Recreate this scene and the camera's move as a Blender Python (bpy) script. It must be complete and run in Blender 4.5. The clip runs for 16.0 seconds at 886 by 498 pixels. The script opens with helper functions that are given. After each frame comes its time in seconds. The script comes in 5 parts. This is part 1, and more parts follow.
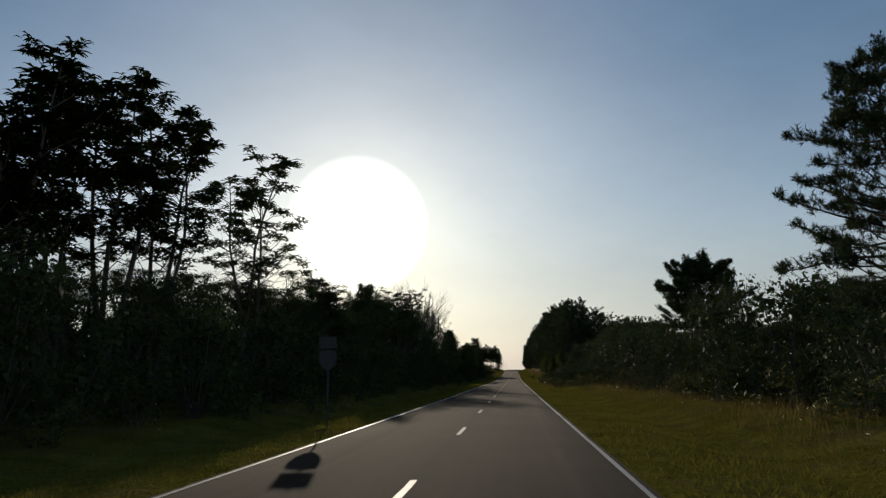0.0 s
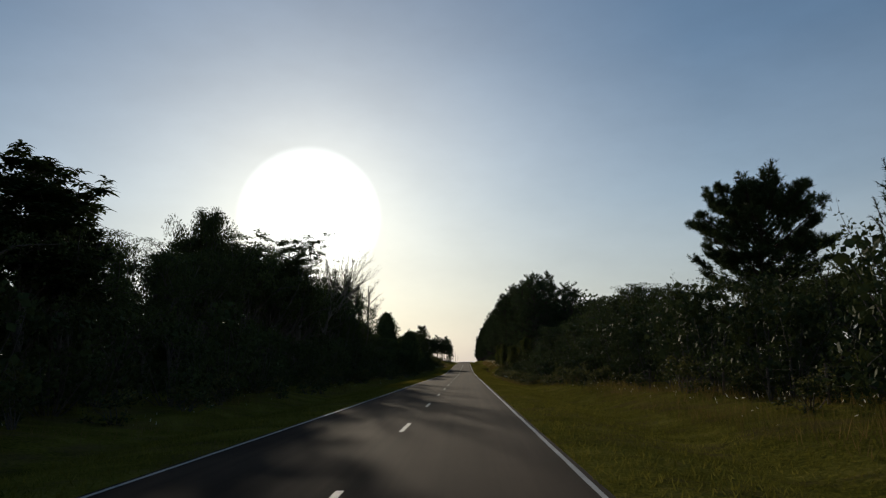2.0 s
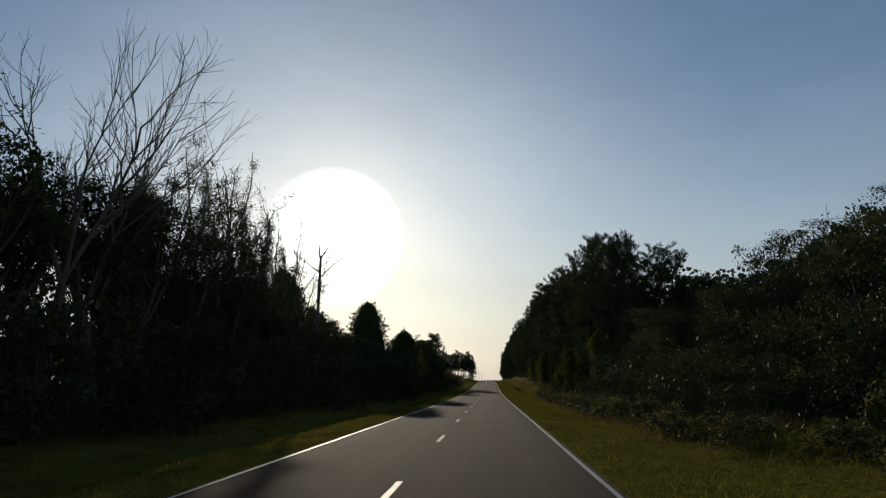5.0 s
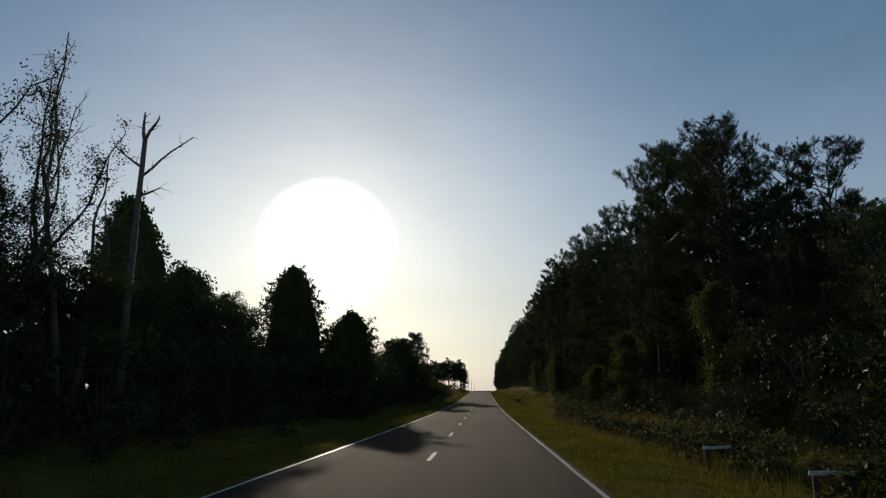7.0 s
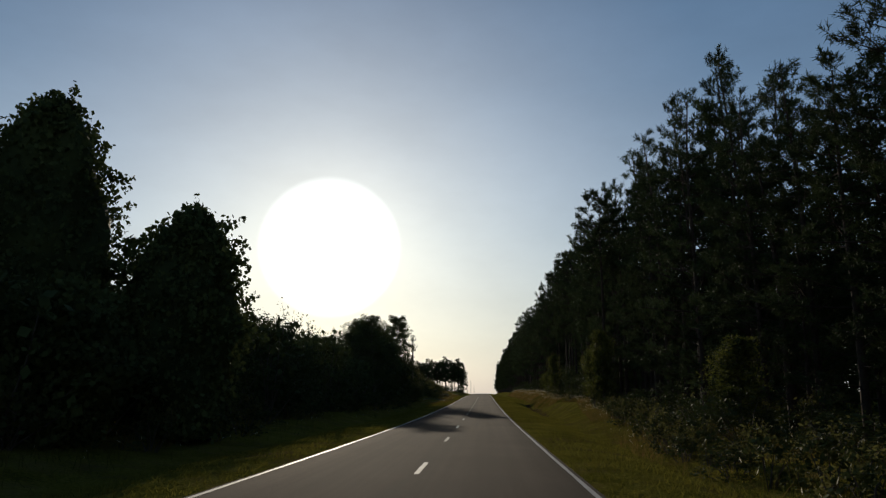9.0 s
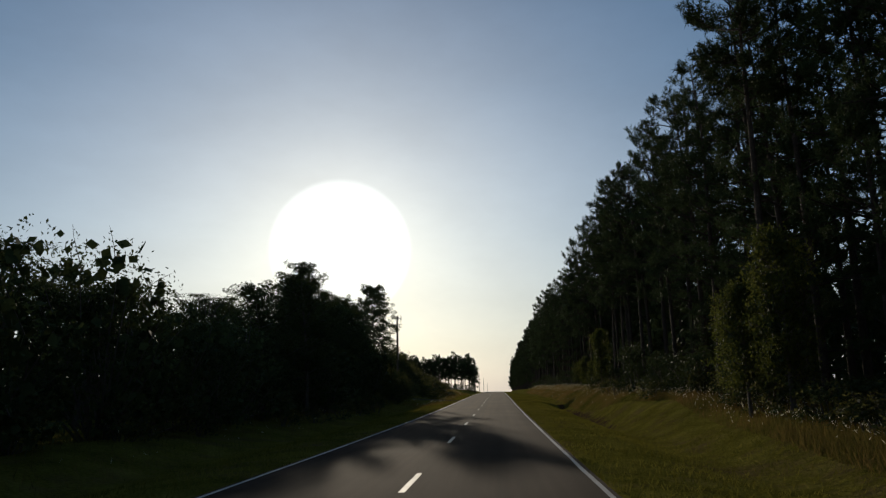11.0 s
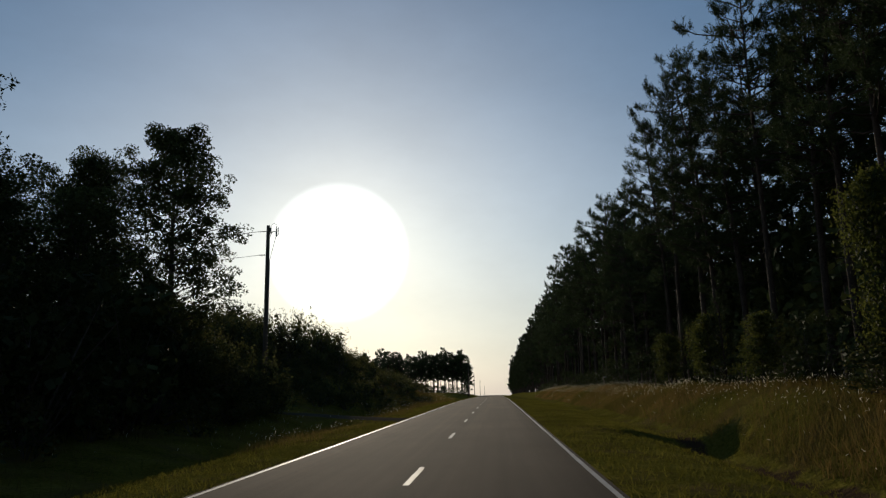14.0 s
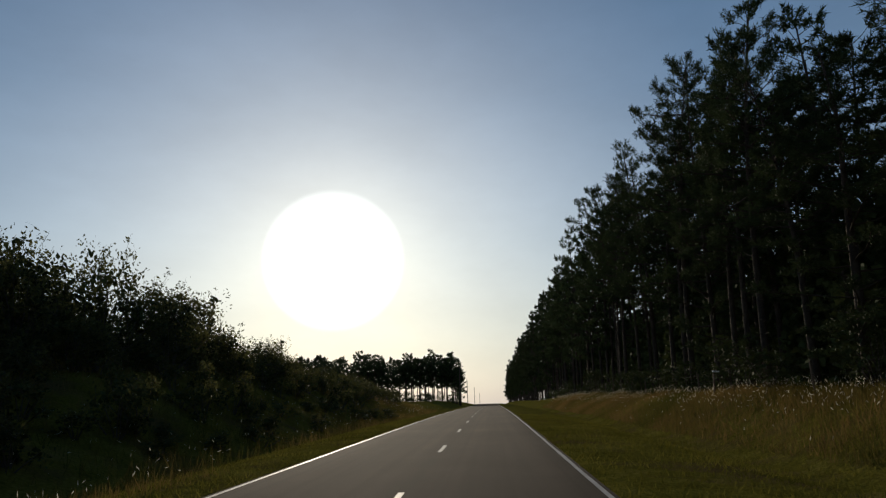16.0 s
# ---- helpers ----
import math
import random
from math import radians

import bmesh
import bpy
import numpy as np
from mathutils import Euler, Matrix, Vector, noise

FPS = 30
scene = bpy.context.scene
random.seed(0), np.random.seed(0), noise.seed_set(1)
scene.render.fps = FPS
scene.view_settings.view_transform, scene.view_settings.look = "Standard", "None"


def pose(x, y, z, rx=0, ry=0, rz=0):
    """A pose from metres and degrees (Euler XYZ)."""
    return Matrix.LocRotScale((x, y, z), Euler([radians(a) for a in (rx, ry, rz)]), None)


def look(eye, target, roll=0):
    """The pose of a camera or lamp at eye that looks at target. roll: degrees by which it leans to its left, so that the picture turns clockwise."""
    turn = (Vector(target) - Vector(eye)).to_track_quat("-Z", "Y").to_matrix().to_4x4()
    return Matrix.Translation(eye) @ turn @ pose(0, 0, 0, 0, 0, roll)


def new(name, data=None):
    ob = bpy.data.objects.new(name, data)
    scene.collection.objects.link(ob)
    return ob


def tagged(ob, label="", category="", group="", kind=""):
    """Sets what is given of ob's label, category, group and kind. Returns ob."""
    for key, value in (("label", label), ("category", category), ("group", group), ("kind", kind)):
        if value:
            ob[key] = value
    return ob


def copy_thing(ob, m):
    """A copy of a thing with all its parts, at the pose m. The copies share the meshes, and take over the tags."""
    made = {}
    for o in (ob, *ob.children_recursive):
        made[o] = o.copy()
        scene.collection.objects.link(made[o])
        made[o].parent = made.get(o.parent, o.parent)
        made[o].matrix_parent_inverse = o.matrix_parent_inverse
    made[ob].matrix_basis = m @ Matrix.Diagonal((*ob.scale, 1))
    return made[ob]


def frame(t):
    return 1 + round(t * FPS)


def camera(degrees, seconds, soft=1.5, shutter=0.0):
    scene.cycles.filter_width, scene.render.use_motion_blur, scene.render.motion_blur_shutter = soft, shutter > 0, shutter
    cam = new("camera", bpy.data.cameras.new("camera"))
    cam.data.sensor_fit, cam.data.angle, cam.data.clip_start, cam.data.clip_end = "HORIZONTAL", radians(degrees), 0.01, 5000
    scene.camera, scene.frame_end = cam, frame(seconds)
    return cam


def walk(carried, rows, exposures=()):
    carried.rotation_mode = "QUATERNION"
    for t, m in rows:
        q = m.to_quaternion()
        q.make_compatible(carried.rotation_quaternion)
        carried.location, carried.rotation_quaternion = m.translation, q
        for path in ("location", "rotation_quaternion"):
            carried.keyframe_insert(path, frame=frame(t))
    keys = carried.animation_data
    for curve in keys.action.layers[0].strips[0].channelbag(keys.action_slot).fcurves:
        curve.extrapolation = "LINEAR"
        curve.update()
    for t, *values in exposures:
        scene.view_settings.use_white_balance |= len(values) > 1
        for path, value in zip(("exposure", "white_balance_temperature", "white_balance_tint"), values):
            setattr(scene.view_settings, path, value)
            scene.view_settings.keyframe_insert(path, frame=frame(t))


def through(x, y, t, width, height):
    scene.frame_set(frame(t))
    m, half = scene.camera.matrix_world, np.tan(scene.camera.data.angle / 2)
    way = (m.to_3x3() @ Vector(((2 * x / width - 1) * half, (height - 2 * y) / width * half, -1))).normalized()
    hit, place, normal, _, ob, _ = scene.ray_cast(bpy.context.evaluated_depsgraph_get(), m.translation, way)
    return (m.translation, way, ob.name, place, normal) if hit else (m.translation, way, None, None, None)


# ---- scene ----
cam = camera(63.4, 16.0, soft=1.3)
ROWS = [
    (0.0, 1.67, 0.00, 1.46, 5.61, 9.59, 0.81),
    (0.5, 1.70, 9.53, 1.37, 3.03, 9.36, 0.98),
    (1.0, 1.72, 19.10, 1.29, 1.90, 9.24, 1.17),
    (1.5, 1.74, 28.70, 1.20, 1.82, 8.89, 1.13),
    (2.0, 1.78, 38.32, 1.12, 1.86, 8.97, 1.06),
    (2.5, 1.81, 47.95, 1.04, 2.29, 8.97, 1.05),
    (3.0, 1.83, 57.60, 0.96, 2.53, 9.19, 0.93),
    (3.2, 1.83, 61.46, 0.94, 2.62, 9.20, 0.89),
    (5.3, 1.66, 102.14, 0.65, 3.88, 10.75, 1.31),
    (5.5, 1.66, 106.03, 0.63, 3.90, 10.91, 1.36),
    (6.0, 1.65, 115.79, 0.57, 3.67, 11.26, 1.53),
    (6.5, 1.59, 125.59, 0.50, 3.63, 11.43, 1.41),
    (7.0, 1.55, 135.42, 0.43, 3.22, 11.30, 1.15),
    (7.5, 1.55, 145.29, 0.36, 3.15, 11.68, 0.97),
    (8.0, 1.53, 155.21, 0.29, 3.31, 11.57, 0.37),
    (8.5, 1.52, 165.16, 0.22, 3.09, 11.60, -0.13),
    (9.0, 1.54, 175.16, 0.16, 3.22, 11.50, -0.11),
    (11.5, 1.76, 225.61, 0.02, 4.25, 11.48, 1.60),
    (12.0, 1.72, 235.74, 0.04, 3.29, 11.91, 1.55),
    (12.5, 1.69, 245.87, 0.09, 3.73, 11.90, 1.35),
    (13.0, 1.68, 255.98, 0.16, 4.07, 11.94, 1.14),
    (13.5, 1.69, 266.05, 0.24, 4.25, 12.12, 1.19),
    (14.0, 1.67, 276.09, 0.33, 4.18, 11.71, 1.29),
    (14.5, 1.64, 286.08, 0.43, 4.47, 11.41, 1.27),
    (15.0, 1.63, 296.01, 0.54, 4.60, 11.90, 1.45),
    (15.2, 1.64, 299.96, 0.58, 4.56, 12.04, 1.52),
    (15.5, 1.64, 305.87, 0.65, 4.44, 12.17, 1.57),
    (16.0, 1.66, 315.67, 0.77, 3.84, 12.30, 1.57),
]
walk(cam, [(t, pose(x, y, z, 90 + pitch, roll, yaw)) for t, x, y, z, yaw, pitch, roll in ROWS])

# ---- light ----
SUN_AZ, SUN_EL = 12.36, 11.47          # degrees left of the road's line, degrees up
SUN_DIR = Vector((-math.sin(radians(SUN_AZ)) * math.cos(radians(SUN_EL)),
                  math.cos(radians(SUN_AZ)) * math.cos(radians(SUN_EL)), math.sin(radians(SUN_EL))))
world = bpy.data.worlds.new("morning_sky")
scene.world = world
world.use_nodes = True
wn, wl = world.node_tree.nodes, world.node_tree.links
wn.clear()
w_out = wn.new("ShaderNodeOutputWorld")
sky = wn.new("ShaderNodeTexSky")
sky.sky_type = "NISHITA"
sky.sun_disc = False
sky.sun_elevation, sky.sun_rotation = radians(SUN_EL), radians(-SUN_AZ)
sky.air_density, sky.dust_density, sky.ozone_density = 1.0, 0.5, 3.0
bg_sky = wn.new("ShaderNodeBackground")
bg_sky.inputs["Strength"].default_value = 0.079
coord = wn.new("ShaderNodeTexCoord")
# pale morning haze low over the horizon
height = wn.new("ShaderNodeSeparateXYZ")
wl.new(coord.outputs["Generated"], height.inputs[0])
haze = wn.new("ShaderNodeValToRGB")
levels = ((0.0, 0.92), (0.09, 0.62), (0.22, 0.28), (0.40, 0.08), (0.65, 0.0))
while len(haze.color_ramp.elements) < len(levels):
    haze.color_ramp.elements.new(0.5)
for e, (p, v) in zip(haze.color_ramp.elements, levels):
    e.position, e.color = p, (v, v, v, 1)
wl.new(height.outputs["Z"], haze.inputs[0])
veil = wn.new("ShaderNodeMixRGB")
veil.inputs["Color2"].default_value = (6.80, 6.2, 6.1, 1)
wl.new(haze.outputs[0], veil.inputs["Fac"])
deep = wn.new("ShaderNodeMixRGB")
deep.blend_type = "MULTIPLY"
deep.inputs["Fac"].default_value = 1.0
deep.inputs["Color2"].default_value = (0.92, 0.99, 1.015, 1)
wl.new(sky.outputs[0], deep.inputs["Color1"])
wl.new(deep.outputs[0], veil.inputs["Color1"])
tint = wn.new("ShaderNodeMixRGB")
tint.blend_type = "MULTIPLY"
tint.inputs["Fac"].default_value = 1.0
tint.inputs["Color2"].default_value = (0.945, 1.0, 0.99, 1)
wl.new(veil.outputs[0], tint.inputs["Color1"])
# thin mottled cirrus
wisp = wn.new("ShaderNodeTexNoise")
wisp.inputs["Scale"].default_value, wisp.inputs["Detail"].default_value = 3.2, 6
wisp.inputs["Roughness"].default_value = 0.62
squash = wn.new("ShaderNodeMapping")
squash.inputs["Scale"].default_value = (1.0, 1.0, 2.4)
squash.inputs["Rotation"].default_value = (0.2, 0.35, 0.6)
wl.new(coord.outputs["Generated"], squash.inputs["Vector"])
wl.new(squash.outputs[0], wisp.inputs["Vector"])
thin = wn.new("ShaderNodeMapRange")
thin.inputs[1].default_value, thin.inputs[2].default_value = 0.35, 0.70
thin.inputs[3].default_value, thin.inputs[4].default_value = 0.955, 1.085
wl.new(wisp.outputs["Fac"], thin.inputs[0])
mottle = wn.new("ShaderNodeMixRGB")
mottle.blend_type = "MULTIPLY"
mottle.inputs["Fac"].default_value = 1.0
wl.new(tint.outputs[0], mottle.inputs["Color1"])
wl.new(thin.outputs[0], mottle.inputs["Color2"])
wl.new(mottle.outputs[0], bg_sky.inputs["Color"])
# the bright aureole of the hazy low sun
dot = wn.new("ShaderNodeVectorMath")
dot.operation = "DOT_PRODUCT"
dot.inputs[1].default_value = SUN_DIR
wl.new(coord.outputs["Generated"], dot.inputs[0])
ang = wn.new("ShaderNodeMath")
ang.operation = "ARCCOSINE"
wl.new(dot.outputs["Value"], ang.inputs[0])
ramp = wn.new("ShaderNodeValToRGB")
ramp.color_ramp.interpolation = "LINEAR"
span = wn.new("ShaderNodeMath")
span.operation = "DIVIDE"
span.inputs[1].default_value = radians(32)
wl.new(ang.outputs[0], span.inputs[0])
wl.new(span.outputs[0], ramp.inputs[0])
stops = ((0.0, (1.0, 1.0, 1.0)), (0.147, (0.62, 0.58, 0.53)), (0.177, (0.165, 0.112, 0.070)), (0.30, (0.126, 0.092, 0.068)),
         (0.52, (0.078, 0.060, 0.047)), (0.75, (0.032, 0.024, 0.018)), (1.0, (0, 0, 0)))
while len(ramp.color_ramp.elements) < len(stops):
    ramp.color_ramp.elements.new(0.5)
for e, (p, c) in zip(ramp.color_ramp.elements, stops):
    e.position, e.color = p, (*c, 1)
bg_sun = wn.new("ShaderNodeBackground")
bg_sun.inputs["Strength"].default_value = 1.1
wl.new(ramp.outputs[0], bg_sun.inputs["Color"])
both = wn.new("ShaderNodeAddShader")
wl.new(bg_sky.outputs[0], both.inputs[0])
wl.new(bg_sun.outputs[0], both.inputs[1])
wl.new(both.outputs[0], w_out.inputs["Surface"])

sun_data = bpy.data.lights.new("sun", "SUN")
sun_data.energy, sun_data.angle, sun_data.color = 2.3, radians(0.53), (1.0, 0.86, 0.66)
sun_lamp = new("sun", sun_data)
sun_lamp.matrix_world = look(SUN_DIR * 200, (0, 0, 0))


# ---- materials ----
def node_mat(name, rough=0.8, spec=0.3):
    m = bpy.data.materials.new(name)
    m.use_nodes = True
    n, l = m.node_tree.nodes, m.node_tree.links
    b = n["Principled BSDF"]
    b.inputs["Roughness"].default_value = rough
    b.inputs["Specular IOR Level"].default_value = spec
    return m, n, l, b


def two_scale(n, l, colors, big, small, detail=6, space="Object"):
    """Colour from broad patches and fine grain, in metres; returns the colour socket and the fine noise."""
    tc = n.new("ShaderNodeTexCoord")
    a = n.new("ShaderNodeTexNoise")
    a.inputs["Scale"].default_value, a.inputs["Detail"].default_value = big, 4
    f = n.new("ShaderNodeTexNoise")
    f.inputs["Scale"].default_value, f.inputs["Detail"].default_value = small, detail
    for t in (a, f):
        l.new(tc.outputs[space], t.inputs["Vector"])
    mix = n.new("ShaderNodeMath")
    mix.operation = "MULTIPLY_ADD"
    l.new(f.outputs["Fac"], mix.inputs[0])
    mix.inputs[1].default_value = 0.5
    half = n.new("ShaderNodeMath")
    half.operation = "MULTIPLY"
    half.inputs[1].default_value = 0.5
    l.new(a.outputs["Fac"], half.inputs[0])
    l.new(half.outputs[0], mix.inputs[2])
    r = n.new("ShaderNodeValToRGB")
    el = r.color_ramp.elements
    while len(el) < len(colors):
        el.new(0.5)
    for i, c in enumerate(colors):
        el[i].position = 0.3 + 0.4 * i / (len(colors) - 1)
        el[i].color = (*c, 1)
    l.new(mix.outputs[0], r.inputs[0])
    return r.outputs[0], f.outputs["Fac"]


def solid_mat(name, colors, big, small, rough, bump=0.0, depth=0.01, spec=0.3):
    m, n, l, b = node_mat(name, rough, spec)
    col, fine = two_scale(n, l, colors, big, small)
    l.new(col, b.inputs["Base Color"])
    if bump:
        bp = n.new("ShaderNodeBump")
        bp.inputs["Strength"].default_value, bp.inputs["Distance"].default_value = bump, depth
        l.new(fine, bp.inputs["Height"])
        l.new(bp.outputs[0], b.inputs["Normal"])
    return m


def leaf_mat(name, dark, light, through=0.3, rough=0.7, gloss=0.06, patch=0.45):
    """Leaves: two greens by leaf and by branch, a waxy gloss, and sunlight let through."""
    m, n, l, b = node_mat(name, rough, gloss)
    geo = n.new("ShaderNodeNewGeometry")
    tc = n.new("ShaderNodeTexCoord")
    ns = n.new("ShaderNodeTexNoise")
    ns.inputs["Scale"].default_value = patch
    l.new(tc.outputs["Object"], ns.inputs["Vector"])
    add = n.new("ShaderNodeMath")
    add.operation = "MULTIPLY_ADD"
    l.new(geo.outputs["Random Per Island"], add.inputs[0])
    add.inputs[1].default_value = 0.4
    sub = n.new("ShaderNodeMath")
    sub.operation = "MULTIPLY_ADD"
    l.new(ns.outputs["Fac"], sub.inputs[0])
    sub.inputs[1].default_value, sub.inputs[2].default_value = 2.0, -0.72
    l.new(sub.outputs[0], add.inputs[2])
    r = n.new("ShaderNodeValToRGB")
    r.color_ramp.elements[0].color, r.color_ramp.elements[1].color = (*dark, 1), (*light, 1)
    l.new(add.outputs[0], r.inputs[0])
    oi = n.new("ShaderNodeObjectInfo")
    hs = n.new("ShaderNodeHueSaturation")
    var = n.new("ShaderNodeMath")
    var.operation = "MULTIPLY_ADD"
    var.inputs[1].default_value, var.inputs[2].default_value = 0.5, 0.75
    l.new(oi.outputs["Random"], var.inputs[0])
    l.new(var.outputs[0], hs.inputs["Value"])
    l.new(r.outputs[0], hs.inputs["Color"])
    l.new(hs.outputs[0], b.inputs["Base Color"])
    tr = n.new("ShaderNodeBsdfTranslucent")
    l.new(hs.outputs[0], tr.inputs["Color"])
    mx = n.new("ShaderNodeMixShader")
    mx.inputs[0].default_value = through
    l.new(b.outputs[0], mx.inputs[1])
    l.new(tr.outputs[0], mx.inputs[2])
    l.new(mx.outputs[0], n["Material Output"].inputs["Surface"])
    return m


M_NEEDLE = leaf_mat("pine_needles", (0.028, 0.040, 0.018), (0.066, 0.088, 0.034), 0.2)
M_LEAF = leaf_mat("broad_leaves", (0.038, 0.050, 0.018), (0.098, 0.114, 0.036), 0.16)
M_VINE = leaf_mat("vine_leaves", (0.042, 0.058, 0.021), (0.100, 0.118, 0.040), 0.18)
M_FROND = leaf_mat("silk_tree_fronds", (0.028, 0.044, 0.016), (0.080, 0.100, 0.030), 0.3)
# Brighter, yellower leaf green; the sun on the saplings is painted into it.
M_SUNLIT = leaf_mat("sunlight_toned_leaves", (0.050, 0.064, 0.014), (0.135, 0.140, 0.030), 0.45)
# Darker leaf greens: the shade inside crowns and woods is in the colour.
M_CORE = leaf_mat("shade_toned_leaves", (0.034, 0.046, 0.018), (0.080, 0.095, 0.032), 0.12)
M_PINE_BARK = solid_mat("pine_bark", ((0.026, 0.020, 0.016), (0.056, 0.042, 0.033), (0.085, 0.066, 0.05)), 2, 14, 0.95, 0.9, 0.02, 0.1)
M_BARK = solid_mat("grey_bark", ((0.06, 0.05, 0.042), (0.14, 0.12, 0.10)), 2, 18, 0.95, 0.8, 0.015, 0.1)
M_DEADWOOD = solid_mat("dead_wood", ((0.10, 0.085, 0.07), (0.20, 0.17, 0.14)), 2, 20, 0.9, 0.6, 0.01, 0.1)
M_BLADE = leaf_mat("grass_blades", (0.098, 0.098, 0.014), (0.28, 0.240, 0.045), 0.35, 0.9, 0.0)
M_TALL = leaf_mat("tall_grass_blades", (0.058, 0.068, 0.012), (0.225, 0.140, 0.050), 0.4, 0.9, 0.0, 0.16)
M_WEED = leaf_mat("weed_leaves", (0.058, 0.064, 0.020), (0.15, 0.14, 0.048), 0.42, 0.8)
M_SEED = leaf_mat("seed_heads", (0.42, 0.38, 0.28), (0.62, 0.58, 0.46), 0.5, 0.7)
M_DIRT = solid_mat("red_dirt", ((0.055, 0.045, 0.033), (0.115, 0.096, 0.070)), 0.5, 9, 1.0, 0.8, 0.03, 0.0)
M_PAINT = solid_mat("worn_white_paint", ((0.24, 0.225, 0.20), (0.46, 0.44, 0.41)), 1.5, 25, 0.6, 0.3, 0.004)
M_POLE = solid_mat("weathered_pole_wood", ((0.07, 0.055, 0.042), (0.16, 0.125, 0.095)), 1, 22, 0.9, 0.6, 0.01, 0.1)
M_STEEL = solid_mat("galvanised_steel", ((0.30, 0.31, 0.32), (0.45, 0.46, 0.47)), 3, 30, 0.45, 0.1, 0.002, 0.5)
M_INSUL = solid_mat("glazed_insulator", ((0.10, 0.085, 0.08), (0.16, 0.14, 0.13)), 8, 40, 0.25, 0, 0, 0.5)
M_WIRE = solid_mat("dark_wire", ((0.02, 0.018, 0.016), (0.045, 0.038, 0.032)), 2, 40, 0.9, 0, 0, 0.05)
M_SIGN_BACK = solid_mat("dull_aluminium", ((0.045, 0.043, 0.04), (0.085, 0.082, 0.078)), 2, 30, 0.7, 0.1, 0.002, 0.2)
M_WHITE = solid_mat("white_plastic", ((0.62, 0.62, 0.60), (0.80, 0.80, 0.78)), 3, 40, 0.5)


def asphalt():
    m, n, l, b = node_mat("worn_asphalt", 0.95, 0.04)
    col, fine = two_scale(n, l, ((0.022, 0.0135, 0.0088), (0.034, 0.0215, 0.0145), (0.050, 0.033, 0.0228)), 0.18, 55, 8)
    # polished wheel tracks along each lane
    tc = n.new("ShaderNodeTexCoord")
    sx = n.new("ShaderNodeSeparateXYZ")
    l.new(tc.outputs["Object"], sx.inputs[0])
    wave = n.new("ShaderNodeMath")
    wave.operation = "MULTIPLY"
    wave.inputs[1].default_value = 2 * math.pi / 1.75
    l.new(sx.outputs["X"], wave.inputs[0])
    cs = n.new("ShaderNodeMath")
    cs.operation = "COSINE"
    l.new(wave.outputs[0], cs.inputs[0])
    mr = n.new("ShaderNodeMapRange")
    mr.inputs[1].default_value, mr.inputs[2].default_value = -1, 1
    mr.inputs[3].default_value, mr.inputs[4].default_value = 1.12, 0.90
    l.new(cs.outputs[0], mr.inputs[0])
    # long tyre streaks, and blotches of older and newer binder
    factor = mr.outputs[0]
    for scale, size, low, high in (((3.2, 0.035, 1.0), 1.0, 0.80, 1.22), ((0.5, 0.16, 1.0), 1.0, 0.82, 1.20)):
        mp = n.new("ShaderNodeMapping")
        mp.inputs["Scale"].default_value = scale
        l.new(tc.outputs["Object"], mp.inputs["Vector"])
        ns = n.new("ShaderNodeTexNoise")
        ns.inputs["Scale"].default_value, ns.inputs["Detail"].default_value = size, 6
        l.new(mp.outputs[0], ns.inputs["Vector"])
        wr = n.new("ShaderNodeMapRange")
        wr.inputs[1].default_value, wr.inputs[2].default_value = 0.32, 0.68
        wr.inputs[3].default_value, wr.inputs[4].default_value = low, high
        l.new(ns.outputs["Fac"], wr.inputs[0])
        mul = n.new("ShaderNodeMath")
        mul.operation = "MULTIPLY"
        l.new(factor, mul.inputs[0])
        l.new(wr.outputs[0], mul.inputs[1])
        factor = mul.outputs[0]
    # the dark, oil-stained seam under the centre dashes
    seam = n.new("ShaderNodeMapRange")
    seam.inputs[1].default_value, seam.inputs[2].default_value = 0.10, 0.55
    seam.inputs[3].default_value, seam.inputs[4].default_value = 0.74, 1.0
    off = n.new("ShaderNodeMath")
    off.operation = "ABSOLUTE"
    l.new(sx.outputs["X"], off.inputs[0])
    l.new(off.outputs[0], seam.inputs[0])
    dull = n.new("ShaderNodeMath")
    dull.operation = "MULTIPLY"
    l.new(factor, dull.inputs[0])
    l.new(seam.outputs[0], dull.inputs[1])
    hs = n.new("ShaderNodeHueSaturation")
    l.new(col, hs.inputs["Color"])
    l.new(dull.outputs[0], hs.inputs["Value"])
    l.new(hs.outputs[0], b.inputs["Base Color"])
    bp = n.new("ShaderNodeBump")
    bp.inputs["Strength"].default_value, bp.inputs["Distance"].default_value = 0.5, 0.006
    l.new(fine, bp.inputs["Height"])
    l.new(bp.outputs[0], b.inputs["Normal"])
    return m


M_ASPHALT = asphalt()


